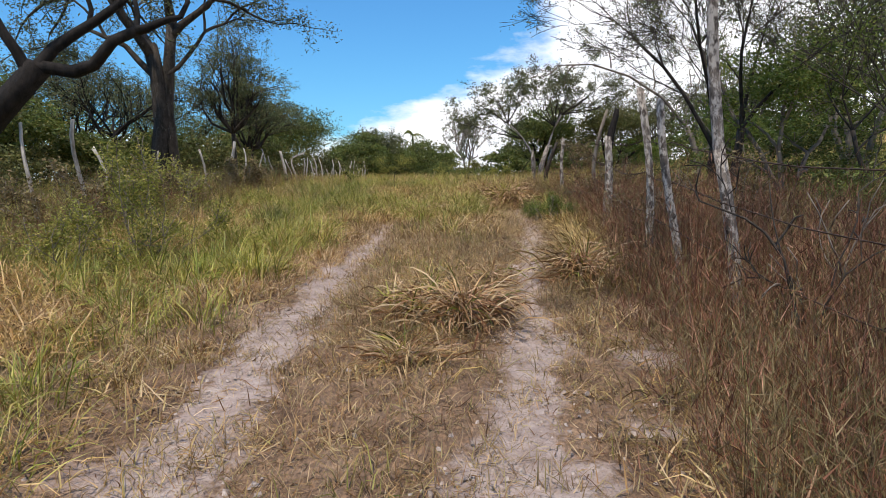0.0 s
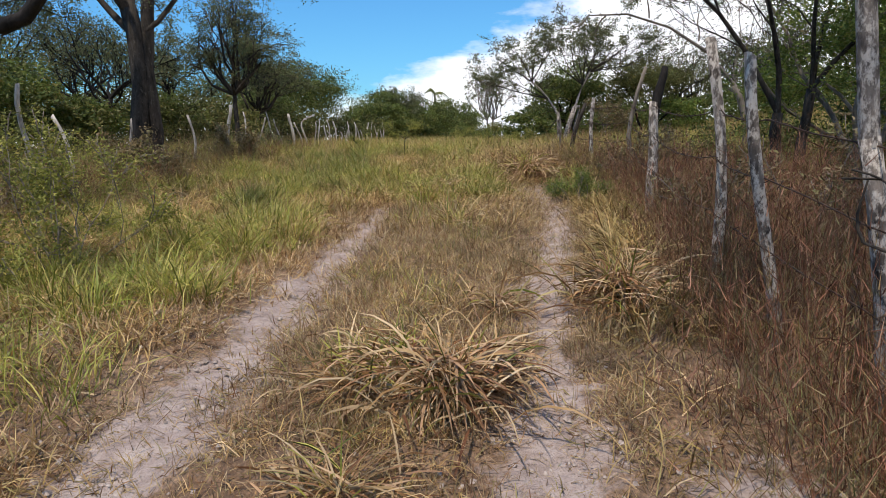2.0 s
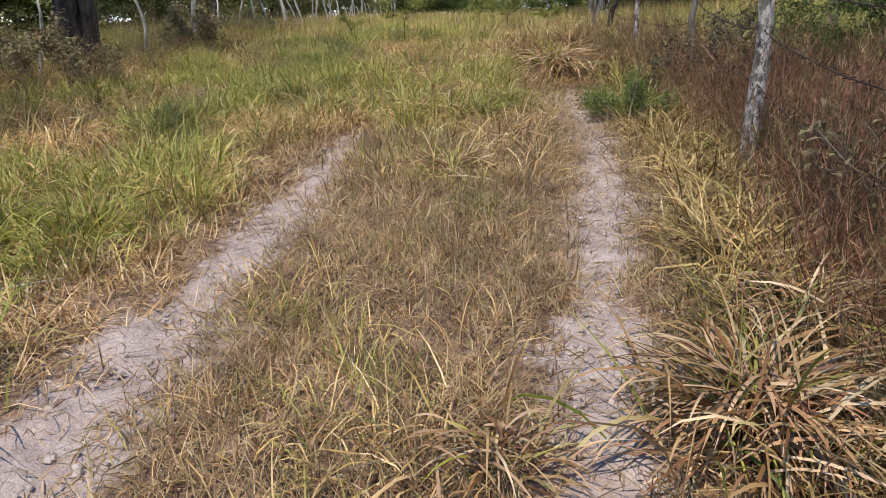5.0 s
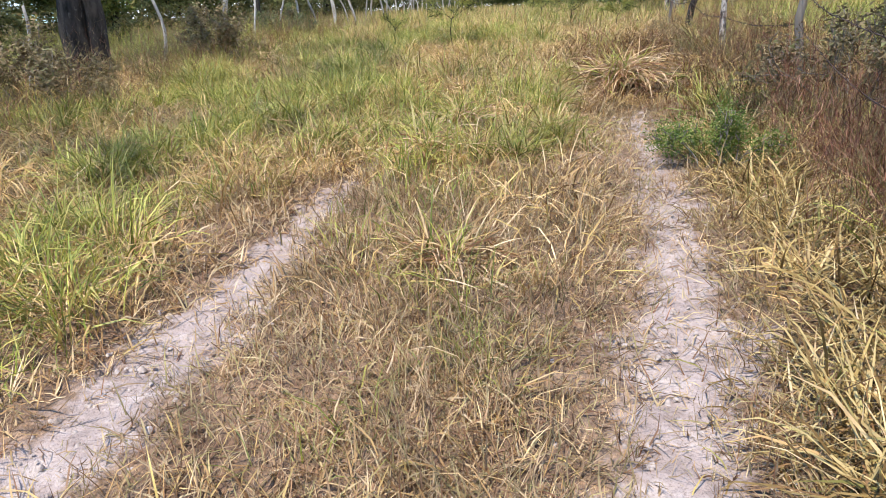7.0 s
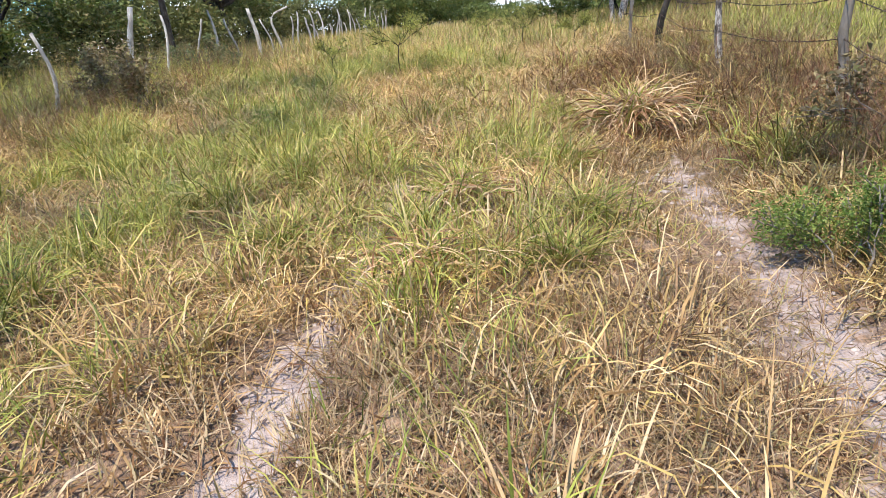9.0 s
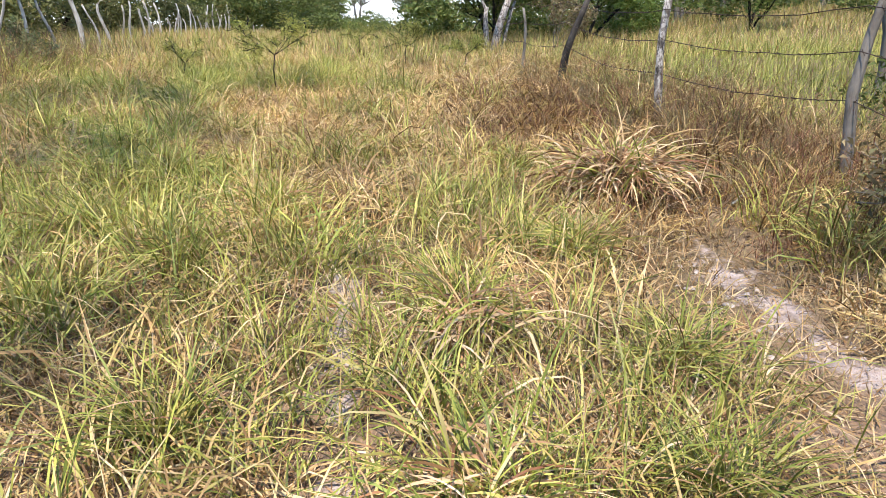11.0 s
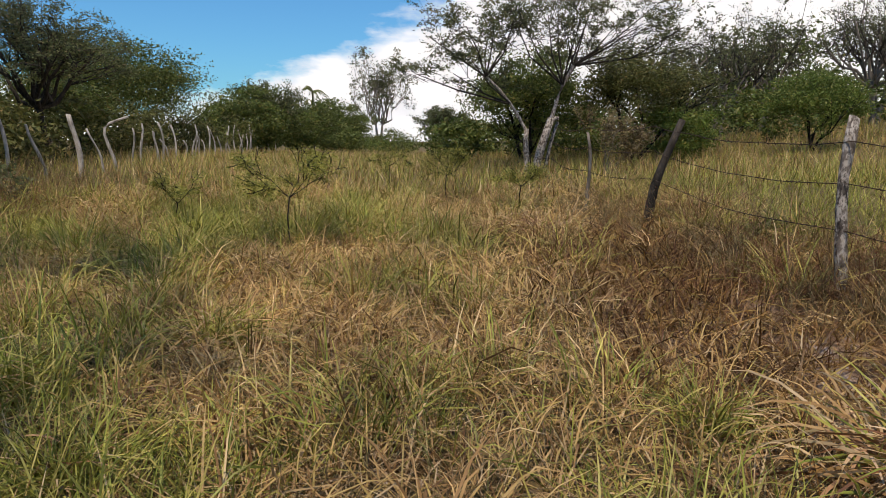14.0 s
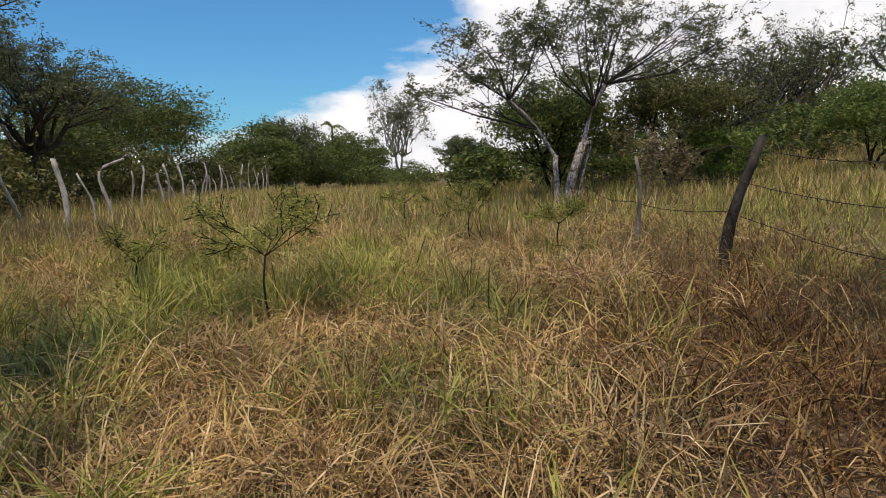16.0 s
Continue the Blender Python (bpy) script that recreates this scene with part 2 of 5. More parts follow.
def blades(roots, length, width, az, lean, curl, twist=None, fat=False, segs=3):
    """Curved, tapering grass blades of one to five joints. lean and curl in radians from upright."""
    n = len(roots)
    out = np.stack([np.sin(az), np.cos(az), np.zeros(n)], 1)
    side = np.stack([np.cos(az), -np.sin(az), np.zeros(n)], 1)
    up = np.array([0, 0, 1.0])
    if twist is not None:
        side = unit(side * np.cos(twist)[:, None] + up * np.sin(twist)[:, None])
    p, rows = np.asarray(roots, float).copy(), []
    taper = {1: (1.0,), 2: (0.9, 0.8), 3: (0.75, 1.0, 0.72) if fat else (0.85, 0.95, 0.65), 4: (0.7, 1.0, 0.95, 0.6), 5: (0.65, 0.95, 1.0, 0.85, 0.55)}[segs]
    for k in range(segs):
        half = side * (width * taper[k] * 0.5)[:, None]
        rows += [p - half, p + half]
        th = lean + curl * (k + 0.5) / segs
        p = p + (out * np.sin(th)[:, None] + up * np.cos(th)[:, None]) * (length / segs)[:, None]
    rows.append(p)
    size = 2 * segs + 1
    b = (np.arange(n) * size)[:, None]
    quads = np.concatenate([b + [2 * k, 2 * k + 1, 2 * k + 3, 2 * k + 2] for k in range(segs - 1)]) if segs > 1 else np.zeros((0, 4), int)
    return np.stack(rows, 1).reshape(-1, 3), quads, b + [size - 3, size - 2, size - 1]


def tubes(lines, radii, sides=6, rough=0.0, rng=None):
    """Tapered tubes along polylines (m x k x 3) with radii (m x k), as one set of verts and quads, tips closed."""
    lines, radii = np.asarray(lines, float), np.asarray(radii, float)
    m, k, _ = lines.shape
    d = np.gradient(lines, axis=1)
    d = unit(d)
    ref = np.where(np.abs(d[..., 2:3]) > 0.9, np.array([1.0, 0, 0]), np.array([0, 0, 1.0]))
    a = unit(np.cross(d, ref))
    b = np.cross(d, a)
    ang = np.arange(sides) * 2 * np.pi / sides
    r = radii[..., None] * np.ones(sides)
    if rough:
        r = r * (1 + rough * (rng.random((m, k, sides)) - 0.5) * 2)
    ring = lines[:, :, None, :] + r[..., None] * (a[:, :, None, :] * np.cos(ang)[:, None] + b[:, :, None, :] * np.sin(ang)[:, None])
    v = ring.reshape(-1, 3)
    base = (np.arange(m) * k * sides)[:, None, None] + (np.arange(k - 1) * sides)[None, :, None] + np.arange(sides)[None, None, :]
    nxt = (np.arange(m) * k * sides)[:, None, None] + (np.arange(k - 1) * sides)[None, :, None] + ((np.arange(sides) + 1) % sides)[None, None, :]
    quads = np.stack([base, nxt, nxt + sides, base + sides], -1).reshape(-1, 4)
    ends = (np.arange(m) * k * sides + (k - 1) * sides)[:, None]
    tris = np.concatenate([np.stack([ends[:, 0], ends[:, 0] + i, ends[:, 0] + i + 1], 1) for i in range(1, sides - 1)])
    return v, quads, tris


def leaves(at, size, rng, flat=0.0):
    """Small pointed leaflets scattered at the given places, turned every way."""
    n = len(at)
    a = unit(rng.normal(size=(n, 3)) * np.array([1, 1, 1 - flat]))
    b = unit(np.cross(a, unit(rng.normal(size=(n, 3)))))
    s = size * (0.6 + 0.8 * rng.random(n))[:, None]
    v = np.stack([at - a * s, at + a * s * 0.9 + b * s * 0.1, at + b * s * 0.75], 1).reshape(-1, 3)
    return v, (np.arange(n) * 3)[:, None] + np.arange(3)


# ---- the lie of the land ----
_ys = np.linspace(-40, 400, 4401)
_slope = np.interp(_ys, [-40, -10, 0, 6.5, 12, 25, 40], [0.06, 0.105, 0.10, 0.068, 0.05, 0.03, 0.0])
_rise = np.concatenate([[0], np.cumsum((_slope[1:] + _slope[:-1]) * 0.05)])
_rise -= np.interp(0, _ys, _rise)


def track_left(y):
    return np.interp(y, [0, 2.6, 4.0, 5.5, 8, 10, 12, 16, 20], [-1.36, -1.22, -1.16, -1.1, -0.97, -0.88, -0.72, -0.70, -0.6])


def track_right(y):
    return np.interp(y, [0, 3, 5, 7, 9, 11, 13, 15, 17, 20], [0.15, 0.36, 0.66, 0.86, 1.22, 1.36, 1.43, 1.75, 2.3, 2.6])


def bareness(x, y):
    """How worn the sand tracks are at a place: 1 bare, 0 grown over."""
    wob = 0.06 * np.sin(y * 3.1) + 0.05 * np.sin(y * 7.3 + 1)
    wl = np.interp(y, [0, 3, 6, 9.5, 10.6, 13, 16], [0.24, 0.24, 0.23, 0.19, 0.11, 0.09, 0.02]) + wob * 0.7
    wr = np.interp(y, [0, 3, 6, 9, 12, 13.4, 14.2, 15.2, 17, 19], [0.22, 0.21, 0.17, 0.21, 0.20, 0.14, 0.05, 0.26, 0.28, 0.0]) + wob
    left = 1 - np.abs(x - track_left(y)) / np.maximum(wl, 0.02) * 0.5
    right = 1 - np.abs(x - track_right(y)) / np.maximum(wr, 0.02) * 0.5
    patch = 0.66 - np.hypot((x - 1.3) / 0.5, (y - 4.2) / 0.45) * 0.5
    strength = np.interp(y, [0, 9.8, 11, 14, 17], [1, 1, 0.72, 0.6, 0.0])
    rstrength = np.interp(y, [0, 9.8, 11, 14, 15, 18], [1, 1, 0.70, 0.58, 0.6, 0.2])
    for cx, cy, rx, ry in ((-2.45, 4.15, 0.28, 0.2), (-2.5, 5.8, 0.3, 0.2), (1.0, 3.2, 0.4, 0.3)):
        patch = np.maximum(patch, 0.62 - np.hypot((x - cx) / rx, (y - cy) / ry) * 0.45)
    return np.clip(np.maximum(np.maximum(left * strength, right * rstrength), patch), 0, 1)


def land(x, y):
    """Height of the ground."""
    x, y = np.asarray(x, float), np.asarray(y, float)
    z = np.interp(y, _ys, _rise)
    z = z + 0.055 * np.clip(x - 3.0, 0, 40) * np.interp(y, [8, 18, 60, 120], [0.3, 1, 1, 0.6])
    z = z + 0.085 * np.clip(x - 12.0, 0, 30) * np.interp(y, [16, 28, 70, 160], [0, 1, 1, 0.3])
    z = z + 0.02 * np.sin(x * 1.3 + y * 0.7) + 0.015 * np.sin(x * 2.9 - y * 1.9) * (np.abs(x) < 12)
    return z - 0.035 * bareness(x, y)


def put_on(x, y, sink=0.0):
    return float(land(x, y)) - sink

# ---- ground ----


def build_ground():
    def axis(lo, hi, step, far):
        mid = list(np.arange(lo, hi + 1e-6, step))
        a, s = [], step
        v = hi
        while v < far:
            s *= 1.16
            v += s
            a.append(v)
        b, s, v = [], step, lo
        while v > -far:
            s *= 1.16
            v -= s
            b.append(v)
        return np.array(b[::-1] + mid + a)
    xs, ys = axis(-2.4, 2.8, 0.07, 3000), axis(0.6, 16.5, 0.08, 3000)
    gx, gy = np.meshgrid(xs, ys)
    z = land(gx, gy)
    bare = bareness(gx, gy)
    near = (gx > -3) & (gx < 3.4) & (gy > 0) & (gy < 17)
    lumps = np.zeros_like(z)
    for i, j in zip(*np.nonzero(near)):
        q = Vector((gx[i, j], gy[i, j], 0))
        lumps[i, j] = 0.028 * noise.noise(q * 3.5) + 0.024 * noise.noise(q * 9.0) + 0.008 * noise.noise(q * 19.0)
    z = z + lumps
    z = np.where(np.abs(gx) + np.abs(gy) > 600, 1.0, z)
    nx, ny = len(xs), len(ys)
    k = (np.arange(ny - 1)[:, None] * nx + np.arange(nx - 1)[None, :]).ravel()
    me = mesh_of("ground", np.stack([gx, gy, z], -1).reshape(-1, 3), np.stack([k, k + 1, k + 1 + nx, k + nx], 1), None, EARTH, True)
    me.attributes.new("bare", "FLOAT", "POINT").data.foreach_set("value", bare.ravel().astype(np.float32))
    thatch = np.clip(np.maximum(np.maximum((track_left(gy) - gx - 0.9), (gx - track_right(gy) - 1.2)), (gy - 11.5) * 0.6) * 0.8, 0, 1) * (gy > -60) * (1 - np.clip(1.7 - np.hypot((gx - 2.2) / 1.2, (gy - 16.4) / 2.4), 0, 1))
    me.attributes.new("thatch", "FLOAT", "POINT").data.foreach_set("value", thatch.ravel().astype(np.float32))
    return tagged(new("ground", me), "dry pinkish earth with two worn sandy wheel tracks", "ground", kind="structure")


build_ground()

# ---- fences ----


def post_mesh(seed, height, radius, lean=(0.0, 0.0), bend=0.05, mat=None, sides=9):
    """A rough wooden post: uneven, slightly crooked, with a slanting sawn top and a buried foot."""
    rng = np.random.default_rng(seed)
    k = 8
    s = np.linspace(0, 1, k)
    line = np.zeros((k, 3))
    ph = rng.random(2) * 6.3
    line[:, 0] = lean[0] * s + bend * np.sin(s * 4.2 + ph[0]) * s
    line[:, 1] = lean[1] * s + bend * np.sin(s * 3.7 + ph[1]) * s
    line[:, 2] = -0.15 + s * (height + 0.15)
    r = radius * (1.12 - 0.3 * s) * (1 + 0.14 * (rng.random(k) - 0.5))
    v, q, t = tubes(line[None], r[None], sides, 0.15, rng)
    top = v[-sides:]
    v[-sides:, 2] += (top[:, 0] - top[:, 0].mean()) * rng.uniform(-0.9, 0.9)
    return mesh_of("post", v, q, t, mat or POST_WOOD, True)


def bent_post_mesh(points, radius, mat=None):
    line = np.array(points, float)
    rng = np.random.default_rng(5)
    r = np.linspace(radius * 1.1, radius * 0.75, len(line)) * (1 + 0.1 * (rng.random(len(line)) - 0.5))
    v, q, t = tubes(line[None], r[None], 8, 0.1, rng)
    return mesh_of("post", v, q, t, mat or POST_WOOD, True)


def left_fence_x(y):
    return -6.6 - 0.035 * (y - 27) + 0.055 * max(0.0, y - 36)


left_fence = tagged(new("post_fence"), "old fence of pale crooked wooden stakes in tall grass", "fence")
left_fence.location = (left_fence_x(20), 20, put_on(left_fence_x(20), 20))
# along, height, radius, lean sideways
LEFT_POSTS = [(6.0, 1.7, 0.06, 0.1), (8.2, 1.6, 0.05, -0.1), (10.0, 1.65, 0.045, -0.16), (11.5, 1.75, 0.062, -0.10), (12.8, 1.25, 0.05, -0.5), (14.2, 1.2, 0.04, 0.15),
              (17.6, 1.3, 0.05, 0.1), (20.4, 1.55, 0.085, 0.02), (21.9, 1.35, 0.045, 0.0), (23.6, 1.2, 0.04, 0.12), (25.2, 1.4, 0.05, -0.1), (26.8, 1.2, 0.05, -0.15),
              (28.8, 1.4, 0.10, -0.1), (30.4, 1.1, 0.045, -0.2), (33.1, 1.1, 0.05, 0.02), (34.3, 1.25, 0.055, -0.08), (36.2, 1.05, 0.075, 0.0), (36.9, 1.35, 0.06, -0.04),
              (37.6, 0.8, 0.05, -0.2), (38.6, 1.3, 0.06, -0.1), (39.8, 0.75, 0.07, 0.03), (41.0, 1.1, 0.05, 0.15), (41.6, 1.35, 0.05, 0.05), (42.6, 0.95, 0.05, -0.15),
              (43.6, 0.8, 0.05, -0.2), (44.4, 1.4, 0.06, -0.05), (45.6, 1.3, 0.05, -0.12), (46.8, 1.0, 0.06, 0.0), (48.4, 1.5, 0.06, 0.05), (49.6, 1.2, 0.06, -0.15), (51.0, 1.6, 0.06, -0.05), (52.4, 1.1, 0.07, 0.1), (53.6, 1.6, 0.06, -0.2),
              (54.6, 1.3, 0.06, 0.1), (56.0, 1.8, 0.06, 0.08), (57.4, 1.5, 0.07, -0.1), (59.2, 1.2, 0.07, 0.0), (62.5, 1.5, 0.07, 0.08), (66.0, 1.2, 0.07, -0.1), (70.0, 1.5, 0.08, 0.05)]
for i, (y, h, r, lean) in enumerate(LEFT_POSTS):
    x = left_fence_x(y)
    ob = part("post", post_mesh(100 + i, h, r * 0.60, (lean, 0.05 * math.sin(i)), 0.11), left_fence)
    ob.location = Vector((x, y, put_on(x, y))) - left_fence.location
x = left_fence_x(31.6)
ob = part("post", bent_post_mesh([(0, 0, -0.15), (-0.08, 0, 0.3), (-0.2, 0, 0.65), (-0.27, 0, 0.9), (-0.26, 0, 1.08), (-0.14, 0, 1.2), (0.06, 0, 1.28), (0.34, 0, 1.38)], 0.042), left_fence, "sharply bent pale stake")
ob.location = Vector((x, 31.6, put_on(x, 31.6))) - left_fence.location

right_fence = tagged(new("barbed_wire_fence"), "barbed wire fence on rough mottled wooden posts", "fence")
right_fence.location = (2.0, 6.5, put_on(2.0, 6.5))
# place, height, radius, lean
RIGHT_POSTS = [(1.95, 1.6, 1.75, 0.06, (0.05, 0.0), 0), (1.98, 6.5, 1.78, 0.040, (-0.05, -0.02), 1), (2.0, 5.5, 1.62, 0.036, (-0.22, 0.1), 1), (2.29, 9.39, 1.34, 0.055, (0.0, 0.05), 1),
               (3.05, 17.15, 1.46, 0.046, (-0.05, 0.05), 1), (3.1, 23.0, 1.2, 0.03, (-0.03, 0), 2)]
for i, (x, y, h, r, lean, mottled) in enumerate(RIGHT_POSTS):
    ob = part("post", post_mesh(200 + i, h, r, lean, 0.015 if i == 3 else 0.06, (POST_WOOD, BARK_PALE, BARK_GREY)[mottled], 10), right_fence)
    ob.location = Vector((x, y, put_on(x, y))) - right_fence.location
ob = part("post", bent_post_mesh([(0, 0, -0.2), (0.02, 0, 0.25), (0.06, 0, 0.55), (0.15, -0.02, 0.85), (0.24, -0.05, 1.1), (0.36, -0.06, 1.42)], 0.062, BARK_BROWN), right_fence, "dark leaning snag used as a post")
ob.location = Vector((3.12, 20.8, put_on(3.12, 20.8))) - right_fence.location
ob = part("post", bent_post_mesh([(0.0, 0.02, 1.18), (0.01, 0.02, 1.28), (0.03, 0.02, 1.40), (0.06, 0.02, 1.52), (0.09, 0.02, 1.63), (0.10, 0.02, 1.72)], 0.052, BARK_DARK), right_fence, "charred upper end bound to the pale post")
ob.location = Vector((2.31, 9.43, put_on(2.31, 9.43))) - right_fence.location
ob = part("post", bent_post_mesh([(0.12, 0, -0.2), (0.06, 0, 0.3), (0.0, 0, 0.7), (0.05, 0, 1.1), (0.14, 0, 1.5), (0.28, 0, 1.95)], 0.044, BARK_GREY), right_fence, "thin slanting grey post")
ob.location = Vector((3.2, 14.45, put_on(3.2, 14.45))) - right_fence.location


def wire_mesh(points, seed):
    """One sagging strand of wire with a twisted barb every 13 cm."""
    rng = np.random.default_rng(seed)
    line = []
    for a, b in zip(points[:-1], points[1:]):
        a, b = np.array(a), np.array(b)
        for s in np.linspace(0, 1, 9)[:-1]:
            p = a + (b - a) * s
            p[2] -= 0.10 * 4 * s * (1 - s) * min(1.0, np.linalg.norm(b - a) / 4)
            line.append(p + rng.normal(size=3) * 0.006)
    line.append(np.array(points[-1], float))
    line = np.array(line)
    v, q, t = tubes(line[None], np.full((1, len(line)), 0.0042), 5)
    cum = np.concatenate([[0], np.cumsum(np.linalg.norm(np.diff(line, axis=0), axis=1))])
    s = np.arange(0.1, cum[-1], 0.13)
    c = np.stack([np.interp(s, cum, line[:, i]) for i in range(3)], 1)
    d = unit(rng.normal(size=c.shape)) * 0.028
    v2, q2, t2 = tubes(np.stack([c - d, c + d], 1), np.full((len(c), 2), 0.003), 4)
    n = len(v)
    return mesh_of("wire", np.concatenate([v, v2]), np.concatenate([q, q2 + n]), np.concatenate([t, t2 + n]), WIRE)


STRUNG = [(1.95, 1.6), (1.9, 5.5), (1.98, 6.5), (2.33, 9.39), (3.25, 14.45), (3.05, 17.15), (3.2, 20.8), (3.1, 23.0), (3.6, 26.5), (4.0, 29.8)]
for hgt in (0.62, 0.98, 1.3):
    pts = [(x - 0.05, y, put_on(x, y) + hgt + 0.03 * math.sin(y)) for x, y in STRUNG]
    ob = part("wire", wire_mesh([Vector(p) - right_fence.location for p in pts], int(hgt * 100)), right_fence, "rusty barbed wire strand")

# ---- trees ----


class Grown:
    """Limbs and leaf places of one tree, grown branch by branch from its foot."""

    def __init__(self, seed):
        self.rng = np.random.default_rng(seed)
        self.lines, self.radii, self.tips, self.leafy = [], [], [], 1

    def limb(self, pts, r0, r1):
        pts = np.array(pts, float)
        s = np.linspace(0, 1, len(pts))
        line = np.stack([np.interp(np.linspace(0, 1, 5), s, pts[:, i]) for i in range(3)], 1)
        self.lines.append(line)
        self.radii.append(np.linspace(r0, r1, 5))
        return line

    def branch(self, p, d, length, r, depth, rise=0.15, wide=0.75, kids=3, wig=0.22):
        rng = self.rng
        line = [np.array(p, float)]
        d = unit(np.array(d, float))
        for i in range(4):
            d = unit(d + rng.normal(size=3) * wig + np.array([0, 0, rise * 0.5]))
            line.append(line[-1] + d * length / 4)
        line = np.array(line)
        self.lines.append(line)
        self.radii.append(np.linspace(r, r * (0.55 if depth else 0.3), 5))
        if depth <= self.leafy:
            self.tips.append(line)
        if depth == 0:
            return
        n = kids + (rng.random() < 0.4)
        turn = rng.random() * 6.3
        for i in range(n):
            at = line[rng.integers(2, 5)] if i else line[4]
            side = unit(np.cross(d, rng.normal(size=3)))
            ang = rng.uniform(0.5, 1.0) * wide * (0.5 if i == 0 else 1)
            nd = unit(d * math.cos(ang) + side * math.sin(ang) + np.array([0, 0, rise]))
            self.branch(at, nd, length * rng.uniform(0.6, 0.85), r * (0.62 if i == 0 else 0.5), depth - 1, rise, wide, kids, wig)

    def sweep(self, p, q, r0, r1, wig):
        """One limb from p to q that leaves outwards and turns up at its end."""
        p, q = np.array(p, float), np.array(q, float)
        f = np.linspace(0, 1, 5)[:, None]
        line = p + (q - p) * np.concatenate([f ** 0.85, f ** 0.85, f ** 1.2], 1)
        line[1:4] += self.rng.normal(size=(3, 3)) * wig * np.linalg.norm(q - p)
        self.lines.append(line)
        self.radii.append(np.linspace(r0, r1, 5))
        return line

    def canopy(self, start, centre, size, limbs, r, kids=4, twigs=4, sprays=2):
        """Limbs that fan out from one fork to a shallow dome, splitting three times on the way."""
        rng, centre, size = self.rng, np.array(centre, float), np.array(size, float)
        turn = rng.random() * 6.3
        for i in range(limbs):
            a, s = turn + i * 2.4, math.sqrt((i + 0.4) / limbs) * 0.8
            goal = centre + size * np.array([s * math.cos(a), s * math.sin(a), math.sqrt(1 - s * s) * rng.uniform(0.5, 0.85)])
            limb = self.sweep(start, goal, r, r * 0.4, 0.05)
            for j in range(kids):
                aim = goal + rng.normal(size=3) * size * np.array([0.24, 0.24, 0.15])
                fork = self.sweep(limb[rng.integers(2, 5)], aim, r * 0.38, r * 0.2, 0.06)
                for k in range(twigs):
                    tip = aim + rng.normal(size=3) * size * np.array([0.15, 0.15, 0.10]) + np.array([0, 0, size[2] * 0.06])
                    twig = self.sweep(fork[rng.integers(2, 5)], tip, r * 0.18, r * 0.08, 0.07)
                    for m in range(sprays):
                        end = tip + rng.normal(size=3) * size * np.array([0.085, 0.085, 0.05])
                        self.tips.append(self.sweep(twig[rng.integers(2, 5)], end, r * 0.08, r * 0.04, 0.08))

    def leaf_places(self, count, spread):
        tips = np.array(self.tips)
        rng = self.rng
        i, s = rng.integers(0, len(tips), count), 1 + rng.random(count) * 2.999
        k = s.astype(int)
        f = (s - k)[:, None]
        return tips[i, k] * (1 - f) + tips[i, k + 1] * f + np.clip(rng.normal(size=(count, 3)), -1.3, 1.3) * spread * 0.8

    def wood(self, bark, thick=0.0, sides=6, twig_bark=None):
        r = np.array(self.radii)
        big = r[:, 0] >= thick
        v, q, t = tubes(np.array(self.lines)[big], r[big], sides, 0.08, self.rng)
        trunk = mesh_of("trunk", v, q, t, bark, True)
        if big.all():
            return trunk, None
        v, q, t = tubes(np.array(self.lines)[~big][:, ::2], np.maximum(r[~big][:, ::2], 0.004), 3)
        return trunk, mesh_of("branches", v, q, t, twig_bark or bark, True)


GROUPS = {"thorn_tree": "thorn trees around the field", "thicket_tree": "thicket behind the stake fence", "thicket_bush": "low bushes of the tree line", "far_tree": "far trees round the field",
          "leafy_tree": "leafy trees around the field", "leafy_bush": "bushes on the crest", "sapling": "thorn saplings in the field", "leafy_shrub": "shrubs along the fences", "dead_shrub": "leafless shrubs by the wire fence"}


def tree_thing(kind, label, x, y, g, bark, leafmat, count, size, spread, thick=0.03, extra=None, flat=0.3, category="tree", twig_bark=None):
    """One tree at its foot: trunk and limbs, thin branches, crown of single leaves."""
    root = tagged(new(kind), label, category, GROUPS.get(kind, ""))
    root.location = (x, y, put_on(x, y, 0.05))
    trunk, thin = g.wood(bark, thick, 6, twig_bark)
    part("trunk", trunk, root)
    if thin:
        tagged(part("branchwork", thin, root), kind="stuff")
    at = g.leaf_places(count, spread) if count else np.zeros((0, 3))
    if extra is not None:
        at = np.concatenate([at, extra])
    if len(at):
        near = at[: len(at) // 2]
        at = np.concatenate([at, near + g.rng.normal(size=near.shape) * size * 1.3])
        v, t = leaves(at, size * 0.86, g.rng, flat)
        tagged(part("crown", mesh_of("crown", v, None, t, leafmat), root), kind="stuff")
    return root


def lumpy(rng, count, centre, radii, lumps=40, tight=0.16, floor=-0.35):
    """Leaf places in uneven clumps over a rounded crown, with gaps between the clumps."""
    c = unit(rng.normal(size=(lumps, 3)))
    c[:, 2] = np.where(c[:, 2] < floor, -c[:, 2] * 0.5, c[:, 2])
    c = c * (0.55 + 0.45 * rng.random((lumps, 1)))
    i = rng.integers(0, lumps, count)
    w = tight * (0.7 + rng.random(lumps))[i][:, None]
    return (c[i] + unit(rng.normal(size=(count, 3))) * rng.random((count, 1)) ** 0.5 * w * np.array([2.0, 2.0, 1.05])) * np.array(radii) + np.array(centre)


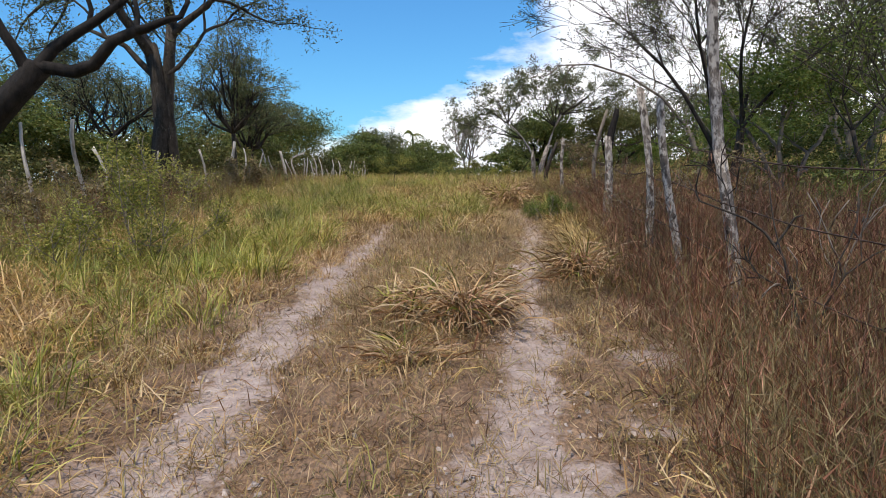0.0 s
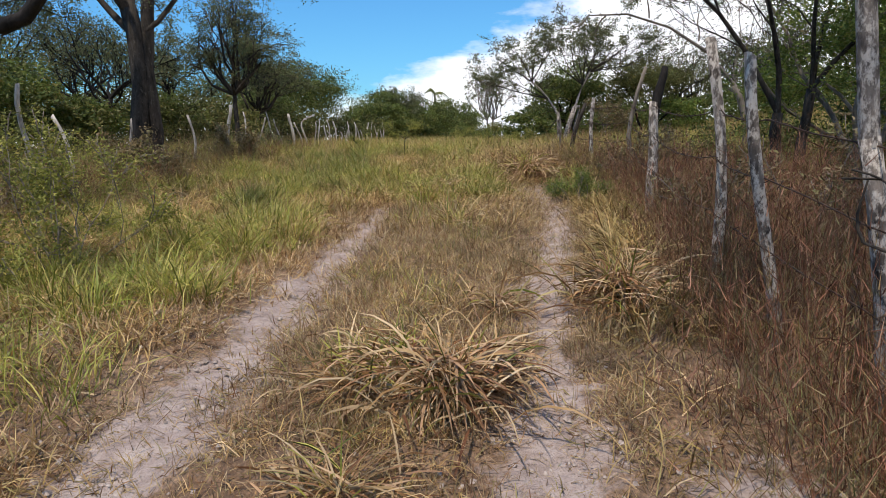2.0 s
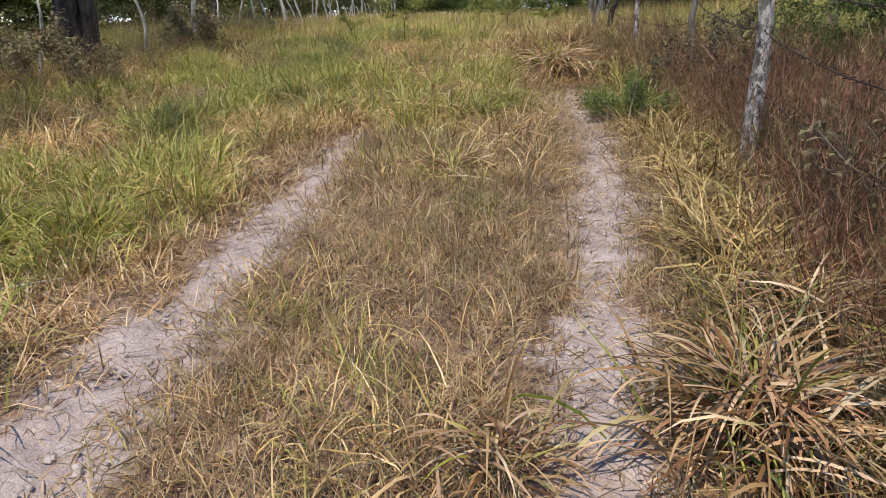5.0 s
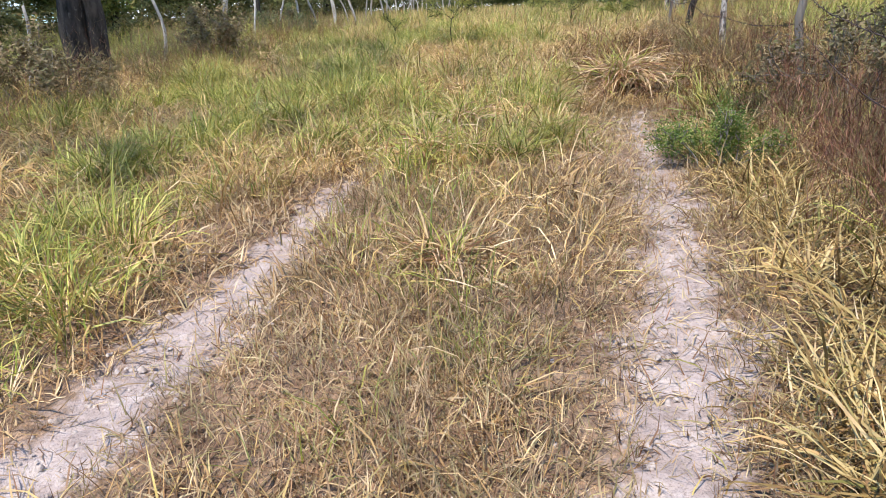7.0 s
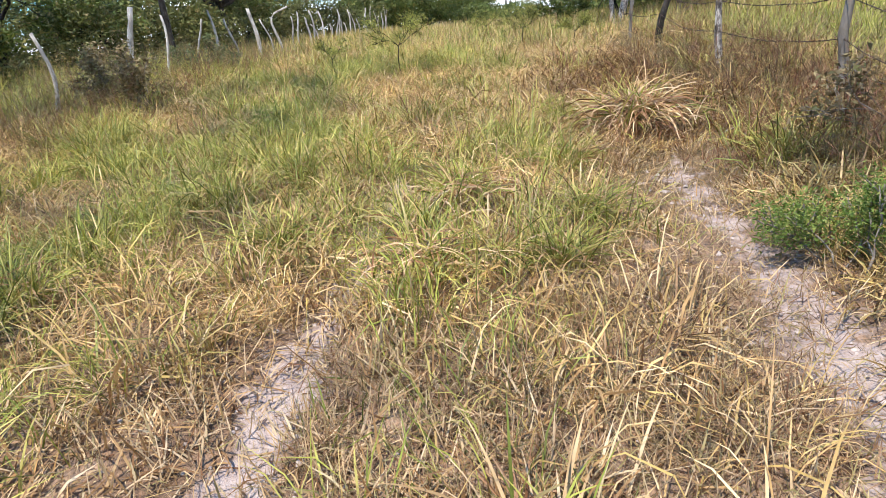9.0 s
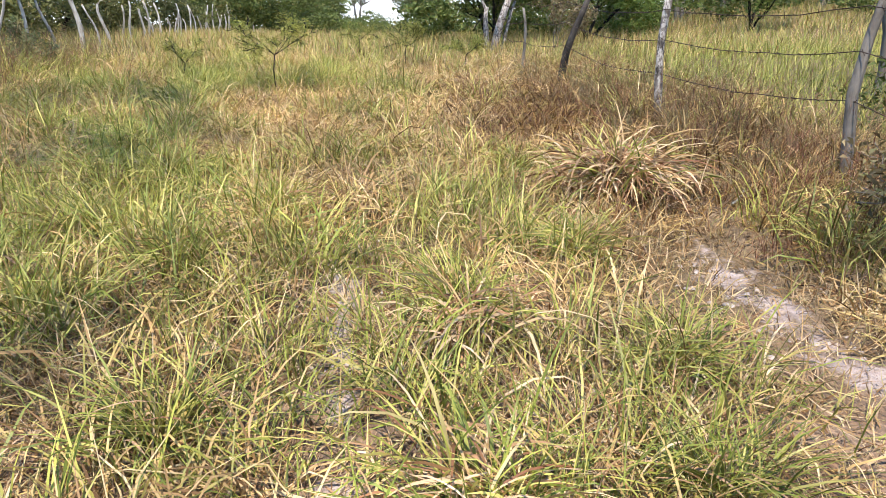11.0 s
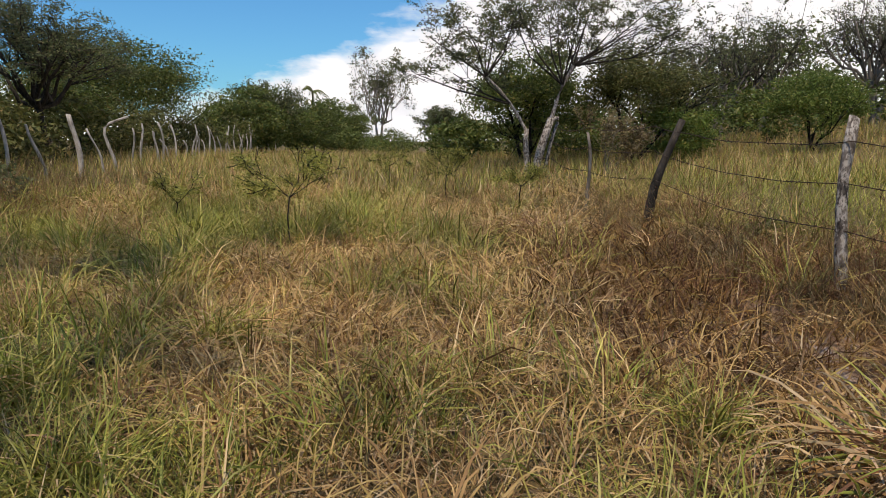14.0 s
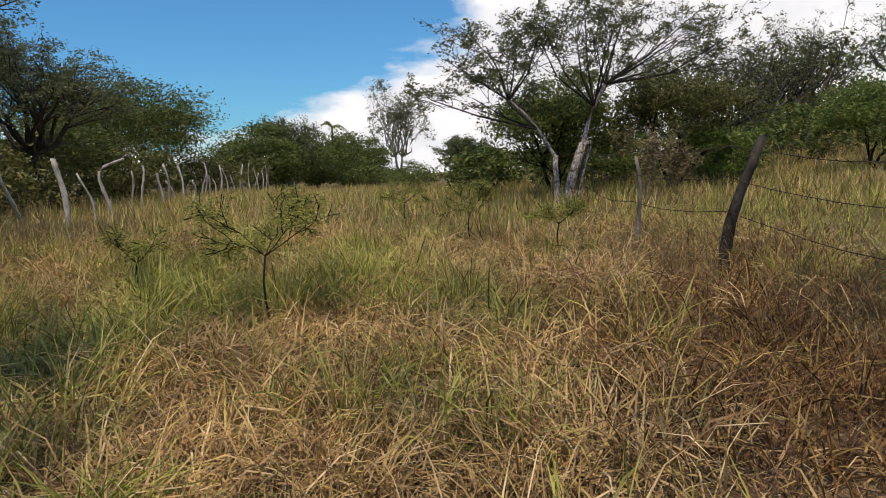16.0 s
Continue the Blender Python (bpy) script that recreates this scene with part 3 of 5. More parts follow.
def dense_tree(kind, label, x, y, height, width, seed, leafmat=None, count=7000, size=0.10, bark=None, low=0.35, lumps=46, depth=None):
    g = Grown(seed)
    stem = height * low
    for i in range(3):
        a = i * 2.1 + seed
        g.branch((0.05 * i, 0, -0.1), (0.35 * math.cos(a), 0.35 * math.sin(a), 1), stem * 1.25, 0.02 * height, 2, 0.1, 0.8)
    extra = lumpy(g.rng, count, (0, 0, height * (0.5 + low * 0.2)), (width / 2, (depth or width) / 2, height * (0.5 - low * 0.2)), lumps, floor=-0.95 if low <= 0.2 else -0.35)
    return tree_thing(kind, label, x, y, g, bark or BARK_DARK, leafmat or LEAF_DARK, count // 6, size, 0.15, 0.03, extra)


def airy_tree(kind, label, x, y, height, seed, r=0.12, stems=1, leafmat=None, count=5000, size=0.07, bark=None, wide=0.8, fork=0.35, depth=4, spread=0.16, lean=(0, 0), rise=0.12):
    g = Grown(seed)
    for i in range(stems):
        a = i * 2.4 + seed
        d = np.array([lean[0] + (0.3 * math.cos(a) if stems > 1 else 0), lean[1] + (0.3 * math.sin(a) if stems > 1 else 0), 1.0])
        top = d * height * fork
        line = g.limb([(0.06 * i, 0, -0.15), top * 0.35 + np.array([0.03, 0.02, 0]), top * 0.7 - np.array([0.04, 0, 0]), top], r, r * 0.75)
        for j in range(4):
            b = a + j * 1.6
            g.branch(line[-1] if j < 3 else line[-2], (math.cos(b) * wide, math.sin(b) * wide, 0.75), height * 0.27, r * 0.55, depth - 1, rise, wide, 3)
    return tree_thing(kind, label, x, y, g, bark or BARK_GREY, leafmat or LEAF_GREY, count, size, spread, 0.025)


def umbrella_tree(label, x, y, height, radius, seed, r=0.11, stems=2, leafmat=None, count=7000, size=0.06, bark=None, fork=0.3, lean=0.0, limbs=8, spread=0.12, kind="thorn_tree", twig_bark=None, base=0.48):
    """Thorn tree with a wide, shallow, see-through crown on fanning limbs."""
    g = Grown(seed)
    for i in range(stems):
        a = i * 6.283 / stems + seed
        off = np.array([math.cos(a), math.sin(a), 0]) * (0.0 if stems == 1 else 0.35 * radius)
        top = np.array([lean, 0, height * fork]) + off * 0.35
        g.limb([off * 0.1 + np.array([0, 0, -0.15]), top * 0.4 + np.array([0.04, 0.02, 0]), top * 0.75, top], r, r * 0.7)
        g.canopy(top, np.array([lean, 0, height * base]) + off, np.array([radius * (1.0 if stems == 1 else 0.8)] * 2 + [height * (1 - base)]), limbs, r * 0.6)
    return tree_thing(kind, label, x, y, g, bark or BARK_BROWN, leafmat or LEAF_GREY, count, size, np.array([spread, spread, spread * 0.5]), 0.03, None, 0.5, twig_bark=twig_bark)


def big_left_tree():
    g = Grown(11)
    trunk = g.limb([(0, 0, -0.2), (-0.08, 0, 0.8), (0.05, 0, 1.9), (0.0, 0, 2.9), (-0.15, 0, 3.7)], 0.23, 0.16)
    g.limb([(0.15, 0.1, -0.2), (0.22, 0.1, 1.0), (0.16, 0.05, 2.2), (0.24, 0.1, 3.4), (0.35, 0.1, 4.3)], 0.16, 0.11)
    for p, d, ln, r in (((-0.15, 0, 3.6), (-0.8, 0, 0.7), 2.2, 0.12), ((-0.1, 0, 3.4), (-0.3, -0.6, 0.8), 2.1, 0.12), ((0.35, 0.1, 4.2), (0.3, 0.2, 1), 2.0, 0.10),
                        ((0.3, 0.1, 3.9), (1, -0.2, 0.35), 1.5, 0.10), ((0.2, 0, 3.0), (1, 0.3, 0.12), 1.4, 0.07), ((0.3, 0.1, 4.2), (0.2, -0.8, 0.6), 2.0, 0.10), ((-0.1, 0, 3.0), (-1, 0.2, 0.4), 2.0, 0.08)):
        g.branch(p, d, ln, r, 4, 0.06, 0.8, 2)
    return tree_thing("thorn_tree", "large dark-trunked thorn tree with feathery thin crown", -6.6, 16.0, g, BARK_BROWN, LEAF_GREY, 18000, 0.045, 0.16, 0.03)


def leaning_tree():
    """Old tree, coloured as a black silhouette, whose limbs reach over the fence from the left."""
    g = Grown(23)
    o = np.array([-8.0, 9.6, put_on(-8.0, 9.6, 0.05)])
    at = lambda *ps: [np.array(p) - o for p in ps]
    g.limb(at((-8.0, 9.6, 0.3), (-7.4, 9.8, 1.4), (-6.6, 10, 2.45), (-5.85, 10, 3.2)), 0.24, 0.17)
    g.limb(at((-5.85, 10, 3.2), (-5.35, 10, 3.12), (-5.05, 10, 3.22), (-4.75, 10, 3.55), (-4.4, 10, 3.7)), 0.105, 0.075)
    g.limb(at((-4.4, 10, 3.7), (-4.2, 10, 3.74), (-4.0, 10, 3.84), (-3.8, 10.1, 3.9)), 0.075, 0.04)
    g.limb(at((-5.85, 10, 3.2), (-5.6, 10.1, 3.55), (-5.2, 10.2, 3.8), (-4.7, 10.3, 4.2)), 0.10, 0.06)
    g.limb(at((-6.0, 10, 3.1), (-6.15, 9.9, 3.5), (-6.4, 9.9, 3.85), (-6.5, 9.9, 4.3)), 0.09, 0.06)
    for p, d in (((-3.8, 10.1, 3.9), (0.2, 0.4, 1)), ((-4.4, 10, 3.7), (0.4, 0.5, 1)), ((-4.7, 10.3, 4.2), (0.5, 0.2, 1)), ((-6.5, 9.9, 4.3), (-0.3, 0, 1)), ((-5.2, 10.2, 3.8), (0.1, 0.6, 1)), ((-6.4, 9.9, 3.9), (0.4, -0.2, 1))):
        g.branch(np.array(p) - o, d, 1.1, 0.042, 4, 0.10, 0.85, 2)
    return tree_thing("thorn_tree", "old leaning tree with crooked bare limbs coloured as a black silhouette", -8.0, 9.6, g, BARK_DARK, LEAF_GREY, 4200, 0.04, 0.10, 0.03)


def forked_tree():
    """Two pale trunks that lean apart over the fence line, with a wide thin crown."""
    g = Grown(31)
    g.limb([(-0.23, 0, -0.2), (-0.25, 0, 0.5), (-0.30, 0, 0.9), (-0.27, 0.02, 1.22)], 0.085, 0.062)
    left = g.limb([(-0.27, 0.02, 1.15), (-0.52, 0.1, 1.6), (-0.86, 0.15, 2.1), (-1.36, 0.2, 2.55)], 0.05, 0.034)
    g.limb([(-0.3, 0, 1.05), (-0.48, -0.02, 0.85), (-0.6, -0.02, 0.7), (-0.68, -0.02, 0.55)], 0.022, 0.012)
    g.limb([(-0.04, 0, -0.2), (0.05, 0, 0.45), (0.2, 0, 0.95), (0.38, 0, 1.5)], 0.125, 0.10)
    right = g.limb([(0.36, 0, 1.42), (0.5, 0.08, 1.8), (0.62, 0.15, 2.2), (1.0, 0.2, 2.9)], 0.06, 0.04)
    g.limb([(0.36, 0, 1.4), (0.46, -0.03, 1.5), (0.52, -0.03, 1.5), (0.57, -0.04, 1.5)], 0.07, 0.06)
    g.limb([(0.22, 0.1, -0.2), (0.33, 0.1, 0.4), (0.45, 0.1, 1.0), (0.58, 0.05, 1.42)], 0.05, 0.04)
    g.canopy(left[4], (-1.6, 0, 2.7), (2.1, 1.9, 1.9), 7, 0.032)
    g.canopy(left[2], (-1.9, 0.1, 2.0), (1.8, 1.5, 1.2), 4, 0.032)
    g.canopy(right[3], (0.6, 0.2, 3.0), (1.9, 1.8, 2.2), 7, 0.034)
    g.canopy(right[4], (2.2, 0, 2.6), (2.3, 1.9, 2.2), 8, 0.034)
    return tree_thing("forked_tree", "tree with two pale forked trunks and wide sparse crown", 4.25, 30.0, g, BARK_PALE, LEAF_GREY, 13500, 0.050, np.array([0.08, 0.08, 0.05]), 0.048, twig_bark=BARK_BROWN)


def mottled_tree():
    """Slim mottled trunk beside the fence and a slanting one that crosses it, under fine bare twigs."""
    g = Grown(41)
    g.limb([(0.12, 0, -0.2), (0.08, 0.0, 0.4), (0.0, 0, 0.95), (-0.07, 0.015, 1.32)], 0.046, 0.041)
    g.limb([(-0.064, 0.014, 1.28), (-0.09, 0.02, 1.6), (-0.14, 0.03, 2.1), (-0.10, 0.05, 2.6)], 0.0412, 0.032)
    for d in ((-0.3, 0.2, 1), (0.5, 0.1, 0.8), (0.2, 0.7, 0.8), (0.9, 0.3, 0.7), (0.4, -0.1, 1)):
        g.branch((-0.10, 0.05, 2.55), d, 1.15, 0.017, 4, 0.06, 0.75, 3, 0.16)
    return tree_thing("slim_tree", "slim mottled grey tree beside the wire fence", 1.92, 4.55, g, BARK_PALE, LEAF_GREY, 8500, 0.030, 0.08, 0.02)


def fan_tree():
    """Grey tree past the wire whose stems fan out low into a wide roof of bare twigs."""
    g = Grown(43)
    g.limb([(0.0, 0, -0.2), (0.03, 0, 0.4), (-0.03, 0, 0.8), (0.0, 0, 1.15)], 0.085, 0.07)
    g.limb([(0.45, 0.2, -0.2), (0.42, 0.2, 0.5), (0.5, 0.2, 1.0), (0.55, 0.2, 1.5)], 0.08, 0.065)
    for p, pts, r in (((0, 0, 1.15), [(-0.35, 0, 1.75), (-0.75, -0.1, 2.35), (-1.5, -0.2, 3.0)], 0.042), ((0, 0, 1.15), [(-0.12, -0.2, 1.9), (-0.45, -0.5, 2.6), (-0.7, -0.9, 3.3)], 0.038), ((0, 0, 1.15), [(0.12, 0.3, 1.9), (0.1, 0.6, 2.6), (-0.1, 0.9, 3.4)], 0.038),
                      ((0.55, 0.2, 1.5), [(0.5, 0.1, 2.0), (0.35, -0.1, 2.6), (0.4, -0.3, 3.3)], 0.038), ((0.55, 0.2, 1.5), [(0.9, 0.1, 2.0), (1.35, -0.1, 2.5), (1.9, -0.2, 2.95)], 0.042), ((0.55, 0.2, 1.5), [(0.75, 0.5, 2.1), (1.05, 0.8, 2.8), (1.3, 1.1, 3.3)], 0.038)):
        line = g.limb([p] + pts, r, r * 0.55)
        out = unit(line[-1] - line[-2])
        for k, d in ((4, out), (4, out + np.array([0.5, 0.1, 0.2])), (4, out + np.array([-0.5, -0.2, 0.1])), (3, out + np.array([-0.4, -0.5, 0.2])), (3, out + np.array([0.5, 0.4, 0.0])), (2, out + np.array([-0.2, 0.5, -0.1]))):
            g.branch(line[k], d, 0.85, r * 0.36, 4, 0.03, 0.7, 3, 0.16)
    return tree_thing("thorn_tree", "grey tree with low fanning limbs and fine bare twigs", 4.7, 11.8, g, BARK_BROWN, LEAF_GREY, 17000, 0.03, 0.08, 0.02, twig_bark=BARK_BROWN)


def drooping_tree():
    """Thorn tree beyond the wire with one long limb reaching back over the field."""
    g = Grown(47)
    g.limb([(0, 0, -0.2), (0.05, 0, 0.6), (-0.1, 0, 1.2), (-0.3, 0, 1.6)], 0.09, 0.07)
    g.limb([(-0.3, 0, 1.6), (-1.2, -0.1, 2.6), (-2.6, -0.3, 3.2), (-3.8, -0.5, 3.15)], 0.045, 0.015)
    for p, d, ln in (((-3.8, -0.5, 3.15), (-0.6, -0.2, -0.5), 0.5), ((-3.4, -0.4, 3.15), (-0.6, 0.3, -0.4), 0.5), ((-0.3, 0, 1.6), (0.4, 0.5, 1), 1.2), ((-0.3, 0, 1.6), (0.8, -0.3, 0.9), 1.2), ((-1.2, -0.1, 2.6), (-0.1, 0.6, 0.9), 0.9), ((-2.4, -0.3, 3.1), (0, 0.4, 1), 0.6)):
        g.branch(p, d, ln, 0.022, 3, 0.0, 0.8, 2)
    return tree_thing("thorn_tree", "grey thorn tree with long drooping limb", 6.8, 18.2, g, BARK_GREY, LEAF_GREY, 5000, 0.03, 0.09, 0.02)


def palm():
    root = tagged(new("palm_tree"), "distant palm with drooping fronds above the bushes", "palm")
    root.location = (-4.9, 112.0, put_on(-4.9, 112.0, 0.1))
    v, q, t = tubes(np.array([[(0, 0, -0.2), (0.1, 0, 2.5), (0.05, 0, 5), (0.0, 0, 8.0)]]), np.array([[0.2, 0.16, 0.14, 0.13]]), 8)
    part("trunk", mesh_of("trunk", v, q, t, BARK_DARK, True), root)
    rng = np.random.default_rng(3)
    for i in range(13):
        a, e = i * 2.4, rng.uniform(0.1, 1.2)
        s = np.linspace(0, 1, 14)
        ln = rng.uniform(2.2, 2.9)
        rib = np.stack([s * ln * math.cos(a) * math.cos(e), s * ln * math.sin(a) * math.cos(e), s * ln * math.sin(e) - 1.3 * s ** 2 * ln * 0.5], 1) + [0, 0, 8.0]
        side = np.array([-math.sin(a), math.cos(a), 0])
        vs, qs = [], []
        for j in range(1, 14):
            for w in (-1, 1):
                p, tip = rib[j], rib[j] + side * w * 0.45 * math.sin(min(1, s[j] * 1.2 + 0.2) * 2.6) - np.array([0, 0, 0.28]) + (rib[j] - rib[j - 1]) * 1.2
                n = len(vs)
                vs += [p, p + (rib[j - 1] - p) * 0.7, tip, tip]
                vs[-1] = tip + (rib[j - 1] - p) * 0.15
                qs.append((n, n + 1, n + 3, n + 2))
        part("frond", mesh_of("frond", np.array(vs), np.array(qs), None, LEAF_DARK), root)


big_left_tree()
leaning_tree()
mottled_tree()
fan_tree()
forked_tree()
palm()
umbrella_tree("feathery grey-green thorn tree behind the stake fence", -7.6, 24.8, 5.6, 1.8, 51, 0.10, 1, count=14000, size=0.045, bark=BARK_BROWN, fork=0.36, spread=0.16, base=0.3, limbs=14)
umbrella_tree("dark thorn tree with spreading feathery crown", -9.3, 34.0, 5.0, 2.3, 52, 0.12, 1, count=15000, size=0.055, bark=BARK_BROWN, spread=0.17, fork=0.34, lean=-0.25, limbs=13, base=0.35)
dense_tree("leafy_tree", "dense rounded green tree behind the stake fence", -11.6, 46.0, 5.5, 8.2, 53, count=26000, size=0.085, low=0.25, lumps=150)
dense_tree("leafy_bush", "tall dense dark green bush on the crest", -6.6, 62.0, 4.6, 6.6, 54, count=11000, size=0.13, low=0.2, lumps=80)
airy_tree("thorn_tree", "twiggy tree rising from the bushes", -6.4, 63.0, 5.6, 55, 0.1, 2, count=3500, size=0.10, bark=BARK_DARK, spread=0.2)
dense_tree("leafy_bush", "dense dark green bush on the crest", -1.7, 72.0, 4.2, 6.0, 56, count=9000, size=0.13, low=0.2, lumps=80)
for i, (x, y, h, w) in enumerate([(-4.2, 66.0, 4.3, 6.0), (-0.5, 75.0, 4.0, 5.5), (-7.6, 59.0, 3.4, 5.5)]):
    dense_tree("leafy_bush", "dense dark green bush on the crest", x, y, h, w, 300 + i, count=9000, size=0.12, low=0.15, lumps=80)
umbrella_tree("pale sparse tree standing alone on the crest", 2.9, 82.0, 9.0, 3.1, 57, 0.16, 2, count=6000, size=0.11, bark=BARK_PALE, fork=0.3, base=0.3, limbs=9, kind="bare_tree", twig_bark=BARK_GREY)
umbrella_tree("small flat-topped tree on the horizon", 7.2, 66.0, 3.3, 2.1, 58, 0.08, 3, count=7000, size=0.10, bark=BARK_DARK, base=0.45)
dense_tree("leafy_tree", "dense dark green tree behind pale forked trunks", 5.1, 34.0, 3.7, 4.0, 59, count=15000, size=0.07, low=0.3, lumps=80)
dense_tree("leafy_tree", "rounded olive-green tree behind the wire fence", 8.3, 33.0, 3.7, 3.5, 60, leafmat=LEAF_OLIVE_DULL, count=13000, size=0.062, low=0.4, lumps=80)
dense_tree("leafy_bush", "low bright green bush in the grassy field", 9.3, 32.0, 1.7, 2.4, 61, leafmat=LEAF_FRESH, count=3500, size=0.07, low=0.2)
dense_tree("leafy_tree", "round fresh-green tree on the grassy slope", 13.6, 31.8, 2.4, 2.9, 62, leafmat=LEAF_FRESH, count=9000, size=0.055, low=0.4, lumps=60)
umbrella_tree("sparse grey thorn tree on the far slope", 15.8, 41.0, 5.0, 2.6, 63, 0.12, 2, count=4600, size=0.06, bark=BARK_GREY, base=0.4, twig_bark=BARK_BROWN)
umbrella_tree("sparse grey thorn tree on the far slope", 18.6, 42.0, 5.3, 2.6, 70, 0.12, 2, count=4600, size=0.06, bark=BARK_GREY, base=0.4, twig_bark=BARK_BROWN)
umbrella_tree("many-stemmed thorn tree on the far slope", 21.0, 38.0, 5.2, 2.8, 64, 0.12, 3, count=5200, size=0.06, bark=BARK_GREY, base=0.4, twig_bark=BARK_BROWN)
dense_tree("leafy_tree", "green tree on the upper slope", 25.5, 37.0, 4.6, 5.5, 65, count=6000, size=0.11, low=0.3)
umbrella_tree("grey thorn tree behind the green one", 11.6, 38.0, 4.6, 2.4, 66, 0.1, 2, count=4200, size=0.058, bark=BARK_GREY, base=0.4, twig_bark=BARK_BROWN)
dense_tree("leafy_bush", "green bush among the far trees", 19.5, 45.0, 3.2, 6.0, 67, count=4500, size=0.12, low=0.2)
dense_tree("leafy_tree", "fresh green tree beyond the wire fence", 6.1, 12.2, 3.0, 2.9, 68, leafmat=LEAF_FRESH, count=10000, size=0.04, low=0.45, lumps=60, bark=BARK_GREY)
airy_tree("thorn_tree", "dark many-stemmed thorn tree beyond the wire fence", 6.6, 10.2, 4.0, 69, 0.042, 3, leafmat=LEAF_FRESH, count=4500, size=0.035, bark=BARK_BROWN, spread=0.12)
drooping_tree()
airy_tree("thorn_tree", "grey thorn tree beyond the wire fence", 8.8, 14.5, 4.8, 72, 0.08, 3, count=6500, size=0.055, spread=0.16)
for i, (x, y, h, w, airy) in enumerate([(-13.4, 21.5, 3.2, 3.4, 0), (-12.5, 25.5, 5.2, 5.5, 1), (-14.0, 19.0, 4.6, 4.6, 0), (-16.0, 24.5, 5.0, 4.6, 1), (-15.5, 30.0, 5.6, 6.5, 1), (-12.6, 13.0, 3.0, 3.2, 0),
                                        (-14.6, 14.6, 3.6, 4.2, 0), (-19.0, 26.0, 5.0, 6.0, 0), (-16.5, 40.0, 5.4, 7.0, 0), (-21.0, 36.0, 6.0, 7.0, 0), (-10.5, 38.5, 3.0, 3.6, 0), (-15.0, 52.0, 5.4, 8.0, 0),
                                        (-11.5, 9.0, 4.0, 4.0, 0), (-11.6, 28.5, 2.4, 3.2, 0), (-12.4, 24.0, 2.0, 2.6, 0), (-14.8, 16.0, 4.6, 4.0, 1), (-12.6, 31.5, 4.6, 4.4, 1)]):
    if airy:
        airy_tree("thorn_tree", "feathery thorn tree in the thicket behind the stakes", x, y, h + 0.4, 80 + i, 0.1, 2, count=5500, size=0.06, bark=BARK_DARK, spread=0.2)
    else:
        dense_tree("thicket_tree", "dark green tree in the thicket behind the stakes", x, y, h, w, 80 + i, count=3800, size=0.09, low=0.3)
for i, (x, y, h, w) in enumerate([(-34, 95, 8, 16), (-20, 90, 7, 13), (-9, 118, 6.5, 12), (18, 120, 4, 12), (34, 85, 8, 15), (30, 60, 7, 10), (48, 75, 9, 18), (-45, 70, 9, 18), (-30, 55, 8, 13), (36, 42, 6, 8), (27, 26, 5, 6), (22, 18, 5, 6), (16, 12, 4.6, 5.5), (12, 7, 4.4, 5)]):
    dense_tree("far_tree", "far green tree at the edge of the field", x, y, h, w, 110 + i, count=2200, size=0.23 if y > 50 else 0.12, low=0.15)
